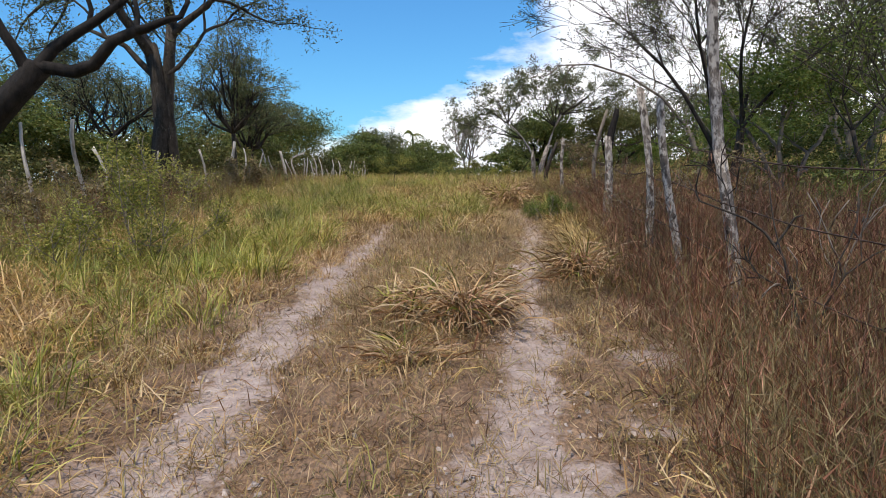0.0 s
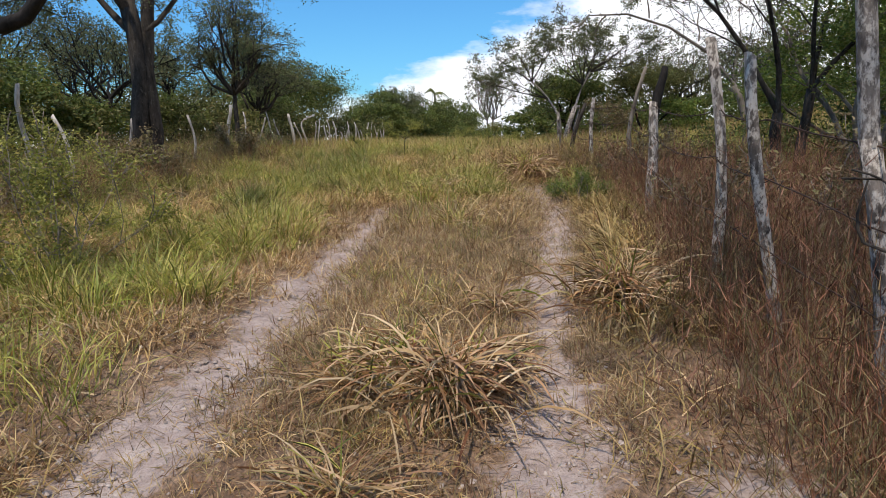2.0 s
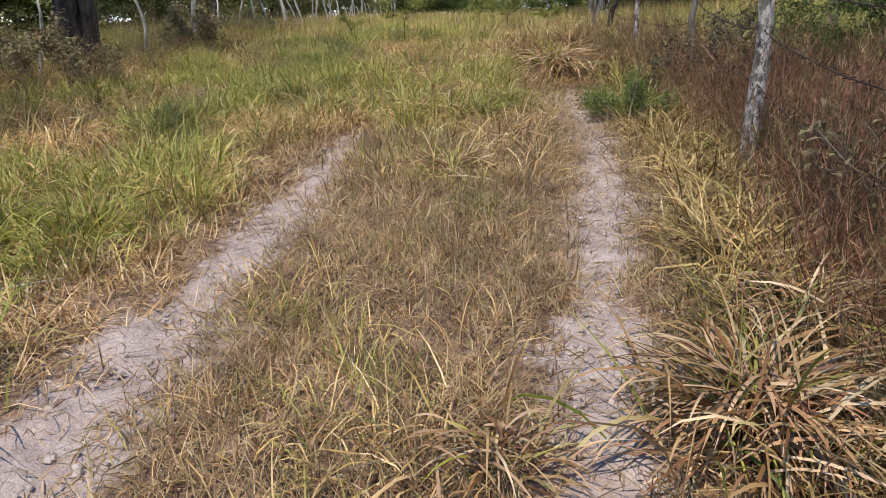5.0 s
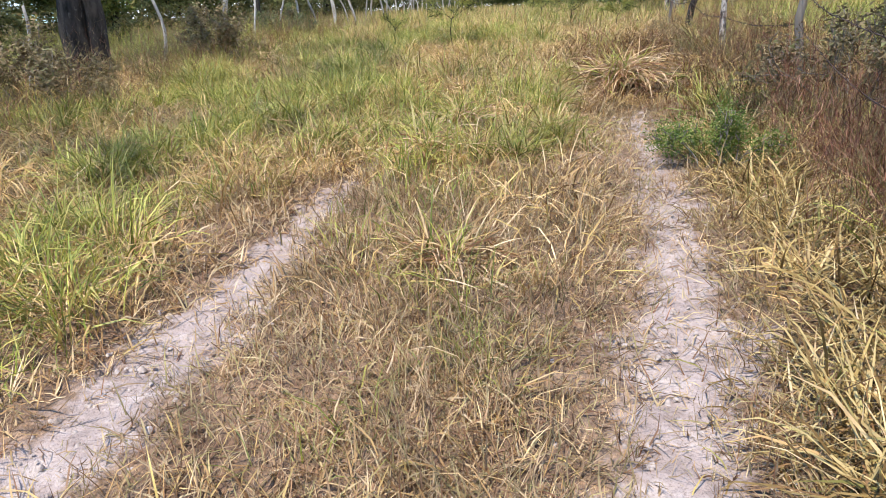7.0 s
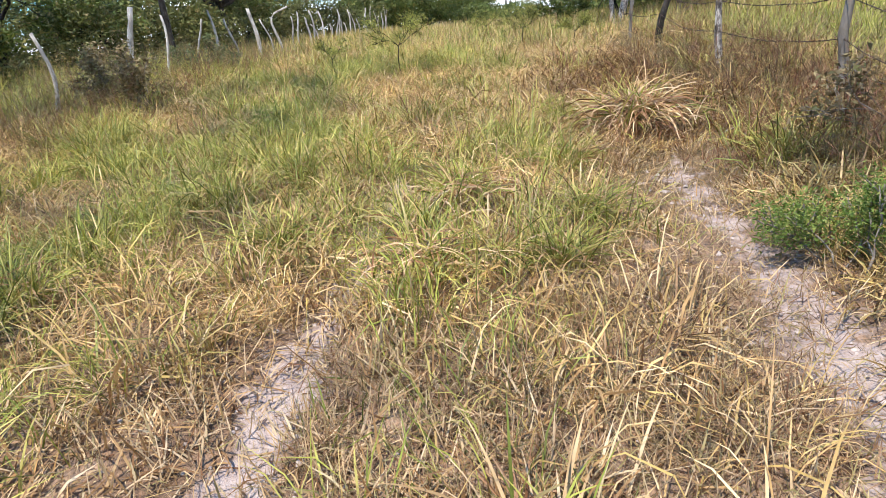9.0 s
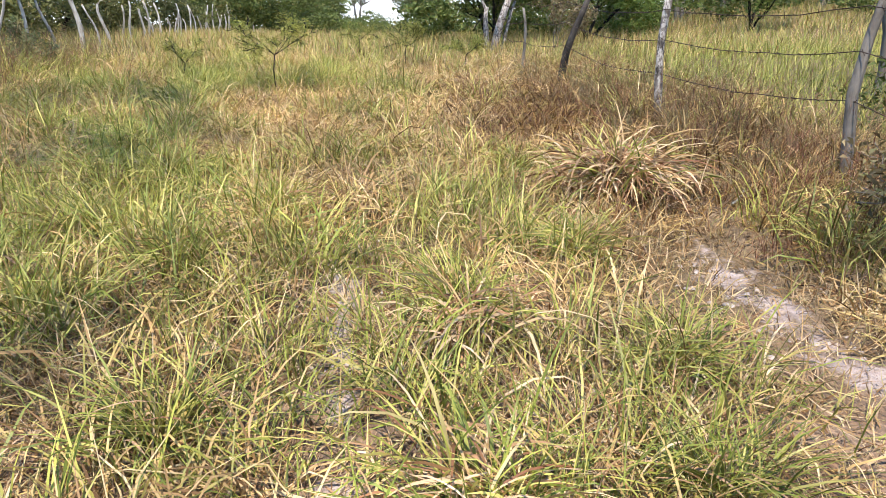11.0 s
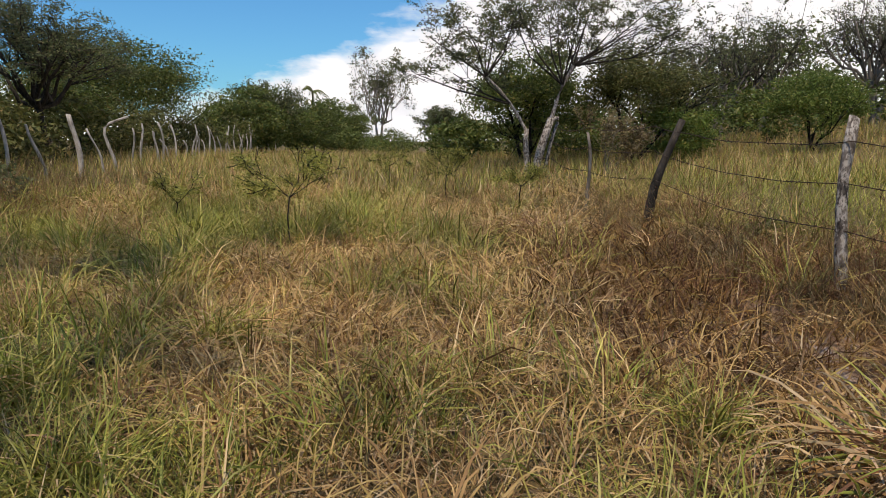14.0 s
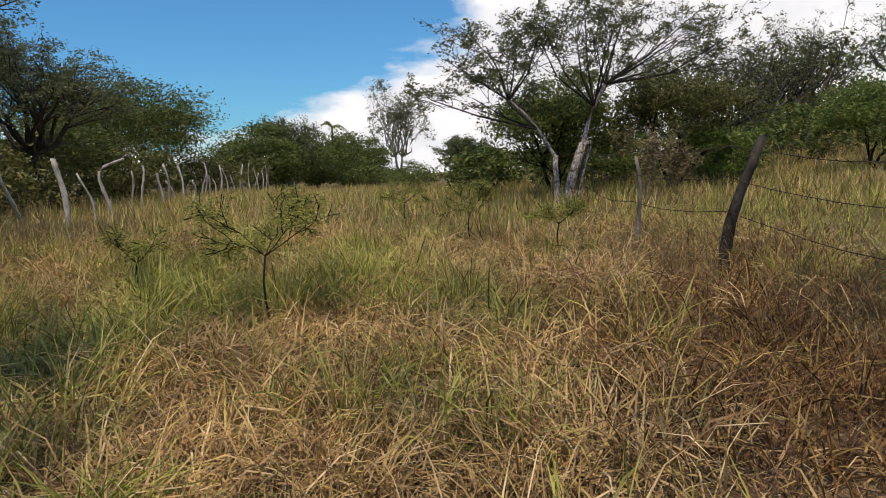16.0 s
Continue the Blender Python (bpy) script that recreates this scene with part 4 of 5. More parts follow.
for i, (x, y, h, w) in enumerate([(-12.6, 11.5, 2.0, 3.0), (-13.2, 16.5, 2.2, 3.2), (-12.8, 20.5, 1.9, 2.8), (-10.6, 31.0, 2.4, 4.0), (-10.2, 36.0, 2.4, 3.8), (-9.4, 41.0, 2.6, 4.0), (7.0, 55.0, 1.6, 5.0), (13.0, 58.0, 2.2, 6.0), (18.5, 60.0, 2.4, 6.0), (24.0, 57.0, 2.6, 6.0), (30.0, 52.0, 2.6, 6.0), (16.0, 44.0, 1.8, 4.0), (21.5, 41.0, 1.8, 3.6), (-1.8, 66.0, 2.2, 5.0), (-5.6, 76.0, 2.6, 5.6), (-2.6, 78.0, 2.6, 5.6), (0.0, 66.0, 1.5, 4.4), (2.6, 58.0, 1.3, 4.0), (-8.4, 52.0, 2.4, 5.0), (-12.5, 60.0, 3.0, 7.0), (-13.5, 27.0, 2.6, 5.0), (-12.5, 33.0, 2.8, 5.0),
                                  (-7.0, 74.0, 3.4, 6.0), (0.2, 70.0, 1.8, 3.6), (3.2, 74.0, 2.2, 4.5), (8.0, 36.5, 2.0, 3.5), (11.2, 35.0, 2.0, 3.5), (15.8, 37.0, 2.2, 4.5), (3.3, 37.5, 2.0, 2.5), (20.0, 52.0, 2.6, 6.0), (12.5, 48.0, 2.2, 5.0), (25.0, 46.0, 2.6, 6.0), (9.5, 16.5, 1.6, 2.4), (7.4, 13.6, 1.3, 2.8), (5.8, 15.6, 1.0, 2.6), (9.6, 12.2, 1.6, 3.2), (6.4, 9.0, 1.0, 2.4), (8.0, 8.0, 1.4, 3.0),
                                  (-12.4, 18.2, 1.7, 3.0), (-12.2, 23.4, 1.8, 3.4), (-11.0, 27.6, 2.0, 3.4), (-10.2, 32.4, 1.8, 3.6), (-11.0, 14.8, 1.9, 2.8), (-9.8, 7.4, 2.0, 3.0), (6.2, 44.0, 1.8, 3.6), (9.6, 46.0, 2.2, 4.0), (18.6, 33.0, 1.9, 3.4), (16.8, 29.0, 1.7, 3.0), (23.0, 33.0, 2.2, 4.0), (10.8, 40.5, 2.0, 4.0), (6.9, 38.6, 1.8, 3.2), (-17.0, 33.0, 2.4, 6.0), (-14.5, 29.0, 2.0, 4.6), (-19.0, 43.0, 3.0, 7.0), (-24.0, 47.0, 3.4, 8.0), (-12.2, 36.0, 2.2, 4.4), (-20.0, 31.0, 3.0, 6.0), (-10.4, 41.5, 2.2, 4.0), (-8.6, 48.0, 2.0, 4.0)]):
    dense_tree("thicket_bush", "low dark green bush filling the tree line", x, y, h, w, 190 + i, leafmat=LEAF_OLIVE_DULL if x < -8 else None, count=4200 if 5 < x < 10 and y < 18 else 1900, size=0.045 if 5 < x < 10 and y < 18 else 0.08 if y < 30 else 0.11, low=0.1, lumps=40)
# trees at the walker's back close the place
for i, (x, y, h, w) in enumerate([(-9, -12, 5.5, 7), (2, -22, 6, 9), (11, -13, 5.5, 7), (-18, -2, 6, 8), (16, -2, 5, 7)]):
    dense_tree("far_tree", "green tree behind the start of the track", x, y, h, w, 130 + i, count=1500, size=0.16, low=0.25)

# ---- shrubs and saplings ----


def sapling(label, x, y, height, seed, crown, count, size=0.019):
    g = Grown(seed)
    g.leafy = 3
    top = np.array([0.03, 0, height * 0.62])
    g.limb([(0.05, 0, -0.1), (0.03, 0, height * 0.2), (0.0, 0, height * 0.35), top], 0.011, 0.008)
    for j in range(5):
        a = j * 1.26 + 0.3
        g.branch(top, (math.cos(a) * crown, math.sin(a) * crown * 0.7, 0.75), height * 0.28, 0.006, 3, 0.02, 0.8, 2, 0.15)
    return tree_thing("sapling", label, x, y, g, BARK_DARK, LEAF_OLIVE, count, size, np.array([0.075, 0.075, 0.015]), 0.009, None, 0.8, "sapling")


def shrub(kind, label, x, y, height, width, seed, leafmat, count, size, bark=None):
    g = Grown(seed)
    for i in range(7):
        a = i * 0.9 + seed
        g.branch((0.05 * math.cos(a), 0.05 * math.sin(a), -0.05), (math.cos(a) * width * 0.5, math.sin(a) * width * 0.5, height * 0.8), height * 0.55, 0.010, 3, 0.08, 0.7, 2)
    return tree_thing(kind, label, x, y, g, bark or BARK_GREY, leafmat, count, size, 0.07, 0.007, None, 0.3, "bush")


sapling("small thorny sapling with flat feathery green crown", -1.42, 19.6, 1.0, 140, 1.0, 2600)
sapling("small green thorn seedling in the grass", -2.85, 21.0, 0.62, 141, 0.9, 1500)
sapling("small green thorn seedling on the crest", 0.9, 24.0, 0.8, 142, 1.5, 2600)
sapling("small green thorn seedling on the crest", 1.9, 22.8, 0.7, 143, 1.3, 2200)
sapling("small green thorn seedling in the grass", 0.1, 26.5, 0.8, 144, 1.3, 2000)
shrub("leafy_shrub", "yellow-green leafy shrub in the tall grass", -3.15, 7.2, 1.0, 0.8, 145, LEAF_OLIVE, 5500, 0.022)
shrub("leafy_shrub", "yellow-green leafy shrub in the tall grass", -3.75, 6.9, 0.65, 0.9, 146, LEAF_OLIVE, 3600, 0.022)
shrub("leafy_shrub", "grey-green leafy shrub beside the fence", -5.2, 9.2, 0.95, 1.6, 147, OLIVE_WEED, 3200, 0.035)
shrub("leafy_shrub", "grey-green leafy shrub under the stakes", -5.6, 13.5, 0.9, 1.8, 148, OLIVE_WEED, 3200, 0.04)
shrub("leafy_shrub", "grey-green shrub beside the big trunk", -5.0, 17.5, 0.9, 1.6, 149, OLIVE_WEED, 3000, 0.04)
shrub("leafy_shrub", "grey-green shrub along the stake fence", -6.2, 23.0, 0.8, 2.2, 150, LEAF_GREY, 3000, 0.045)
shrub("leafy_shrub", "low green feathery bush beside the sandy track", 1.76, 11.15, 0.40, 0.55, 151, LEAF_FRESH, 4400, 0.015)
shrub("leafy_shrub", "bare brown vine-grown bush by the fence", 5.5, 28.2, 1.3, 0.5, 152, OLIVE_WEED, 2600, 0.045)
shrub("leafy_shrub", "brown-green bush in the weeds by the fence", 2.9, 7.6, 0.9, 1.2, 153, OLIVE_WEED, 2200, 0.03)
shrub("leafy_shrub", "brown-green bush in the weeds by the fence", 3.3, 13.0, 0.8, 1.3, 154, OLIVE_WEED, 2200, 0.035)


def dead_shrub(x, y, seed, arms):
    g = Grown(seed)
    for a, e, ln in arms:
        g.branch((0, 0, -0.05), (math.cos(a), 0.4 * math.sin(a), e), ln, 0.013, 2, 0.05, 0.6, 2, 0.2)
    return tree_thing("dead_shrub", "leafless grey shrub with crooked thorny twigs", x, y, g, BARK_GREY, LEAF_GREY, 0, 0.02, 0.05, 0.006, None, 0.3, "bush")




def dead_bough():
    """A dead bough that arches towards the track from the weeds by the wire."""
    g = Grown(162)
    g.limb([(0.0, 0, -0.05), (-0.03, 0.05, 0.35), (-0.08, 0.1, 0.62), (-0.07, 0.2, 0.78)], 0.011, 0.009)
    g.limb([(-0.07, 0.2, 0.78), (-0.17, 0.3, 0.97), (-0.3, 0.36, 1.03), (-0.47, 0.4, 1.10)], 0.009, 0.005)
    g.limb([(-0.47, 0.4, 1.10), (-0.49, 0.42, 1.16), (-0.48, 0.42, 1.22), (-0.46, 0.42, 1.30)], 0.006, 0.003)
    g.limb([(-0.1, 0.25, 0.85), (0.0, 0.3, 0.95), (0.02, 0.3, 1.0), (0.08, 0.3, 1.02)], 0.008, 0.004)
    g.limb([(-0.05, 0.1, 0.6), (-0.12, 0.2, 0.9), (-0.1, 0.3, 1.05), (-0.12, 0.3, 1.2)], 0.006, 0.003)
    g.limb([(0.0, 0, 0.3), (0.08, 0, 0.65), (0.2, -0.05, 0.8), (0.42, -0.1, 0.92)], 0.008, 0.004)
    g.limb([(0.08, 0, 0.65), (0.12, 0, 0.82), (0.2, 0, 0.95), (0.2, 0, 1.15)], 0.006, 0.003)
    for p, d in (((-0.3, 0.36, 1.03), (-0.3, 0, 1)), ((0.2, -0.05, 0.8), (0.3, 0.2, 1)), ((0.2, 0, 1.15), (0.2, 0, 1)), ((-0.08, 0.1, 0.62), (-1, 0, 0.3)), ((0.42, -0.1, 0.92), (1, 0, 0.3))):
        g.branch(p, d, 0.22, 0.004, 2, 0.05, 0.7, 2, 0.25)
    return tree_thing("dead_shrub", "leafless arching dead bough in the brown weeds", 1.95, 3.5, g, BARK_BROWN, LEAF_GREY, 0, 0.02, 0.05, 0.006, None, 0.3, "bush")


dead_bough()
dead_shrub(2.6, 4.0, 161, [(0.2, 0.7, 0.7), (2.6, 1.2, 0.6), (1.5, 1.8, 0.6)])

# ---- grass ----


def pick(n, x0, x1, y0, y1, weight):
    """n random places in a rectangle, thinned by a weight between 0 and 1."""
    got = []
    have = 0
    while have < n:
        x, y = RNG.uniform(x0, x1, n * 2), RNG.uniform(y0, y1, n * 2)
        keep = RNG.random(n * 2) < weight(x, y)
        got.append(np.stack([x[keep], y[keep]], 1))
        have += keep.sum()
    return np.concatenate(got)[:n]


def patchiness(x, y, s=1.0, o=0.0):
    return 0.5 + 0.25 * np.sin(x * 1.9 * s + o + 1.3 * np.sin(y * 0.8 * s)) + 0.25 * np.sin(y * 1.6 * s + 2 * o + 1.7 * np.sin(x * 1.1 * s))


def on_land(xy):
    return np.concatenate([xy, land(xy[:, 0], xy[:, 1])[:, None] - 0.01], 1)


def lushness(x, y):
    """How tall the grass stands: taller past the tracks and close to both fences, short and trodden between and beside the tracks."""
    tall = 1 + 0.22 * np.clip((y - 13) / 5, 0, 1) + 0.3 * np.clip((x - 1.6) / 1.2, 0, 1) * np.clip((y - 15) / 3, 0, 1) + 0.25 * np.clip((-4.2 - x) / 1.5, 0, 1)
    strip = np.clip((x - track_left(y) + 0.5) * 2.5, 0, 1) * np.clip((track_right(y) + 0.5 - x) * 2.5, 0, 1) * np.interp(y, [8.5, 10.5], [1, 0])
    edge = np.clip(1 - np.abs(x - track_right(y)) / 0.6, 0, 1) * np.interp(y, [13.5, 15], [1, 0])
    return tall * (1 - 0.36 * strip) * (1 - 0.4 * edge)


def clumped(centres, per, radius, length, width, lean, curl, jitter=0.7, fat=False, segs=3):
    """Blades in loose tussocks round the given centres: each fans outwards from its own."""
    c = np.repeat(np.arange(len(centres)), per)
    n = len(c)
    off = RNG.normal(size=(n, 2)) * (radius if np.isscalar(radius) else radius[c][:, None])
    xy = centres[c] + off
    az = np.arctan2(off[:, 0], off[:, 1]) + RNG.normal(size=n) * jitter
    big = (0.7 + 0.6 * RNG.random(len(centres)))[c] * lushness(xy[:, 0], xy[:, 1])
    ln = RNG.uniform(*length, n) * big
    return blades(on_land(xy), ln, RNG.uniform(*width, n) * np.clip(big, 0.55, 1.15), az, RNG.uniform(*lean, n), RNG.uniform(*curl, n), RNG.normal(size=n) * 0.5, fat, segs)


def stuff(name, label, category, mat, *sets):
    v, q, t, n = [], [], [], 0
    for a, b, c in sets:
        v.append(a), q.append(b + n), t.append(c + n)
        n += len(a)
    ob = new(name, mesh_of(name, np.concatenate(v), np.concatenate(q), np.concatenate(t), mat))
    return tagged(ob, label, category, kind="stuff")


def left_of(x, y):
    return track_left(y) - x


def w_turf(x, y):
    w = np.clip(1.05 - bareness(x, y) * np.interp(y, [2.6, 4.5], [0.65, 1.08]), 0.05, 1)
    return w * np.where(x > track_right(y) + 0.9, 0.25, 1) * (0.6 + 0.4 * patchiness(x, y, 2.0))


def corner(x, y):
    """The low russet growth round the bare patch beside the wire fence, with tree shade painted into its colour."""
    return np.clip(1.8 - np.hypot((x - 2.5) / 1.35, (y - 16.7) / 2.9), 0, 1)


def w_field(x, y):
    """Tall grass: left of the tracks, between them further on, everywhere past the end of the left track."""
    l = np.clip((left_of(x, y) - 0.42 - 0.25 * np.sin(y * 2)) * 1.4, 0, 1) * np.interp(y, [2, 5], [0.45, 1])
    across = (x - track_left(y)) / np.maximum(track_right(y) - track_left(y), 0.1)
    mid = ((across > 0) & (across < 1)) * np.interp(across, [0, 0.55, 0.75, 1], [1, 1, 0.5, 0.35]) * np.interp(y, [2, 3.5, 5, 6, 8, 10], [0.12, 0.6, 0.8, 0.85, 1.0, 1.0]) * (0.45 + 0.55 * patchiness(x, y, 1.7, 1))
    past = (y > 10.3) * (x < track_left(y) + 0.2)
    right = np.clip((x - track_right(y) - 0.3) * 2, 0, 1) * np.interp(y, [5.5, 7.5, 11, 13, 17, 22], [0.05, 0.45, 0.45, 0.9, 0.9, 0.95])
    return np.clip(np.maximum(np.maximum(l, mid), np.maximum(past, right)), 0, 1) * np.clip(1.15 - 2.5 * bareness(x, y), 0, 1) * (1 - 0.72 * corner(x, y))


def green_share(x, y):
    """Share of fresh blades: in patches of about a metre, most on the stake fence's side, few between the tracks."""
    patch = 0.6 * patchiness(x, y, 1.5, 2) + 0.4 * patchiness(x, y, 0.6, 4)
    g = np.clip((patch - 0.5) * 3 + 0.5, 0.05, 0.95)
    side = np.interp(x, [-4, -1.5, 0.5, 2.5], [1.25, 1.05, 0.85, 0.5]) * np.interp(y, [5, 8, 9.5, 12.5, 15], [1.25, 1.25, 1.4, 1.35, 1.0])
    strip = (x > track_left(y)) & (y < 9.8)
    return np.clip(g * side * np.where(strip, 0.45, np.interp(y, [6.5, 8.5], [1.4, 1.0])), 0.04, 1)


sets = []
for n, segs, tall in ((52000, 2, (0.05, 0.17)), (56000, 1, (0.03, 0.11))):
    xy = pick(n, -3.6, 2.9, 0.5, 15.5, w_turf)
    sets.append(blades(on_land(xy), RNG.uniform(*tall, n) * (0.7 + 0.7 * patchiness(xy[:, 0], xy[:, 1], 3)), RNG.uniform(0.003, 0.008, n), RNG.uniform(0, 6.3, n), RNG.uniform(0.2, 1.35, n), RNG.uniform(-0.3, 1.2, n), RNG.normal(size=n), segs=segs))
n = 42000
xy = pick(n, -1.4, 1.6, 4.5, 11.0, lambda x, y: w_turf(x, y) * (x > track_left(y)) * (x < track_right(y) + 0.5) * (0.5 + 0.5 * patchiness(x, y, 3.5, 1)))
sets.append(blades(on_land(xy), RNG.uniform(0.06, 0.2, n), RNG.uniform(0.003, 0.008, n), RNG.uniform(0, 6.3, n), RNG.uniform(0.6, 1.5, n), RNG.uniform(-1.6, 1.9, n), RNG.normal(size=n), segs=2))
stuff("dry_turf", "short trampled reddish dry grass beside the tracks", "grass", TURF, *sets)

# big loose tussocks first, then single tufts between them
straw_at = lambda x, y: w_field(x, y) * (1.1 - green_share(x, y))
green_at = lambda x, y: w_field(x, y) * green_share(x, y)
stuff("straw_grass", "tall straw-coloured dry grass with drooping blades", "grass", STRAW,
      clumped(pick(860, -7.0, 4.6, 1.0, 25.0, straw_at), 56, 0.15, (0.22, 0.50), (0.0045, 0.0110), (0.05, 0.85), (0.9, 2.9), 1.2, True, 3),
      clumped(pick(2900, -7.0, 4.6, 1.0, 25.0, straw_at), 17, 0.12, (0.15, 0.38), (0.0045, 0.011), (0.1, 1.1), (0.4, 2.4), 1.2, False, 2))
stuff("green_grass", "tall yellow-green grass in loose tussocks", "grass", GREEN,
      clumped(pick(720, -7.5, 4.6, 1.0, 25.0, green_at), 60, 0.12, (0.22, 0.52), (0.0045, 0.0100), (0.02, 0.6), (0.4, 2.3), 0.9, True, 3),
      clumped(pick(2300, -7.5, 4.6, 1.0, 25.0, green_at), 15, 0.09, (0.17, 0.4), (0.0045, 0.010), (0.02, 0.7), (0.2, 1.9), 0.9, False, 2))
# darker blades here also stand in for a tree's shadow
c = pick(640, 0.4, 4.6, 12.0, 22.0, lambda x, y: corner(x, y) * np.clip(1 - bareness(x, y) * 1.2, 0, 1))
stuff("shaded_amber_grass", "golden-brown grass round the bare patch, coloured darker for tree shade", "grass", AMBER_SHADED,
      clumped(c, 30, 0.12, (0.12, 0.38), (0.005, 0.012), (0.1, 1.1), (0.5, 2.4), 1.2, False, 3))
c = pick(210, 1.0, 2.4, 5.6, 12.5, lambda x, y: np.clip((x - track_right(y) - 0.2) * 3, 0, 1) * (x < track_right(y) + 1.0))
stuff("coarse_grass", "coarse olive-brown grass between the track and the wire", "grass", COARSE,
      clumped(c, 30, 0.12, (0.15, 0.45), (0.006, 0.014), (0.1, 1.1), (0.5, 2.3), 1.2, False, 3))
c = pick(300, -2.6, 1.3, 1.6, 5.0, lambda x, y: 0.35 + 0.65 * patchiness(x, y, 2.4, 2))
stuff("sparse_tufts", "sparse olive-grey grass tufts scattered over the sandy ground", "grass", COARSE,
      clumped(c, 20, 0.09, (0.08, 0.26), (0.004, 0.009), (0.2, 1.2), (0.2, 1.8), 1.6, False, 2))
c = pick(2300, -3.2, 2.6, 2.0, 18.0, lambda x, y: np.clip(w_turf(x, y) * 0.8, 0, 1) * np.interp(y, [2, 4.5, 6, 9, 11, 18], [0.2, 0.5, 1, 1, 0.7, 0.7]) * (1 - 0.85 * corner(x, y)) * np.where(x > track_right(y) + 0.4, 0.15, 1) * (0.2 + 0.8 * patchiness(x, y, 1.3, 4)))
stuff("trampled_straw", "flattened straw lying beside the tracks", "grass", TUFTY,
      clumped(c, 30, 0.12, (0.08, 0.26), (0.005, 0.012), (0.5, 1.5), (-0.6, 1.5), 2.5, False, 2))
n = 60000
xy = pick(n, -22, 34, 24.0, 52.0, lambda x, y: np.clip(1.2 - np.abs(x - 3) / 32, 0.1, 1) * (0.5 + 0.5 * patchiness(x, y, 0.5)) * np.interp(y, [24, 40, 52], [1, 0.8, 0.4]))
for name, label, mat, part_of in (("far_green_grass", "green grass on the crest of the field", GREEN, slice(0, n // 2)), ("far_straw_grass", "straw-coloured grass on the crest of the field", STRAW, slice(n // 2, n))):
    s = xy[part_of]
    m = len(s)
    stuff(name, label, "grass", mat, blades(on_land(s), RNG.uniform(0.3, 0.65, m), RNG.uniform(0.012, 0.028, m), RNG.uniform(0, 6.3, m), RNG.uniform(0.0, 0.6, m), RNG.uniform(0.2, 1.4, m), RNG.normal(size=m) * 0.4, segs=1))
n = 30000
xy = pick(n, 4.4, 24, 8.0, 26.0, lambda x, y: 0.4 + 0.6 * patchiness(x, y, 0.7))
stuff("slope_grass", "golden-green dry grass on the slope past the wire", "grass", GREEN,
      blades(on_land(xy), RNG.uniform(0.3, 0.65, n), RNG.uniform(0.009, 0.018, n), RNG.uniform(0, 6.3, n), RNG.uniform(0.0, 0.6, n), RNG.uniform(0.2, 1.4, n), RNG.normal(size=n) * 0.4, segs=1))
n = 16000
xy = pick(n, -16, -7, 4.0, 26.0, lambda x, y: 0.4 + 0.6 * patchiness(x, y, 0.7))
stuff("thicket_grass", "grass and undergrowth behind the stake fence", "grass", GREEN,
      blades(on_land(xy), RNG.uniform(0.3, 0.7, n), RNG.uniform(0.009, 0.018, n), RNG.uniform(0, 6.3, n), RNG.uniform(0.0, 0.6, n), RNG.uniform(0.2, 1.4, n), RNG.normal(size=n) * 0.4, segs=1))

# ---- dry weeds along the wire fence ----


def w_weeds(x, y):
    inner = np.interp(y, [0, 2, 4, 6.5, 9, 13, 15, 20, 26], [0.9, 1.0, 1.2, 1.55, 2.1, 2.2, 2.6, 2.5, 3.2])
    outer = np.interp(y, [0, 10, 14, 26], [4.9, 4.9, 4.2, 4.6]) + 0.35 * np.sin(y * 1.9) + 0.25 * np.sin(y * 4.3 + 1)
    return np.clip((x - inner) * 2.6, 0, 1) * np.clip((outer - x) * 1.4, 0, 1) * np.clip(y * 0.8 + 0.4 * np.sin(x * 3), 0, 1) * np.interp(y, [0, 8, 11, 13, 26], [1, 1, 0.75, 0.15, 0.08])


def weeds(centres, per, height):
    """Wispy branching stalks, with the small dry heads at their tips."""
    c = np.repeat(np.arange(len(centres)), per)
    m = len(c)
    off = RNG.normal(size=(m, 2)) * 0.07
    az = np.arctan2(off[:, 0], off[:, 1]) + RNG.normal(size=m) * 0.9
    ln = RNG.uniform(*height, m) * (0.6 + 0.7 * RNG.random(len(centres)))[c]
    lean, curl = RNG.uniform(0.02, 0.68, m), RNG.uniform(-0.6, 1.0, m)
    roots = on_land(centres[c] + off)
    main = blades(roots, ln, RNG.uniform(0.0025, 0.005, m), az, lean, curl, RNG.normal(size=m), segs=2)
    sets = [main]
    tips = main[0].reshape(-1, 5, 3)
    for k in (0, 0, 2, 2, 2, 2, 2, 2):
        f = RNG.random(m)[:, None]
        start = tips[:, k] * (1 - f) + tips[:, min(k + 2, 4)] * f
        sets.append(blades(start, RNG.uniform(0.04, 0.16, m), RNG.uniform(0.003, 0.006, m), az + RNG.normal(size=m) * 1.8, lean + RNG.uniform(0.05, 0.75, m), RNG.uniform(-0.5, 0.3, m), RNG.normal(size=m), segs=1))
    return sets


c = pick(1450, 0.8, 5.4, 0.2, 22.0, w_weeds)
stuff("dry_weeds", "reddish-brown wispy dead weeds along the wire fence", "weeds", WEED, *weeds(c, 15, (0.25, 1.0)))
c = pick(700, 0.8, 5.0, 0.8, 10.0, lambda x, y: w_weeds(x, y) * (0.15 + 0.85 * patchiness(x, y, 2.2, 3)))
stuff("grey_weeds", "fluffy grey-brown weeds mixed with olive leaves", "weeds", OLIVE_WEED, *weeds(c, 16, (0.2, 0.8)))
c = pick(90, 0.6, 3.8, 12.5, 20.5, lambda x, y: corner(x, y) * np.clip(1 - bareness(x, y) * 1.2, 0, 1))
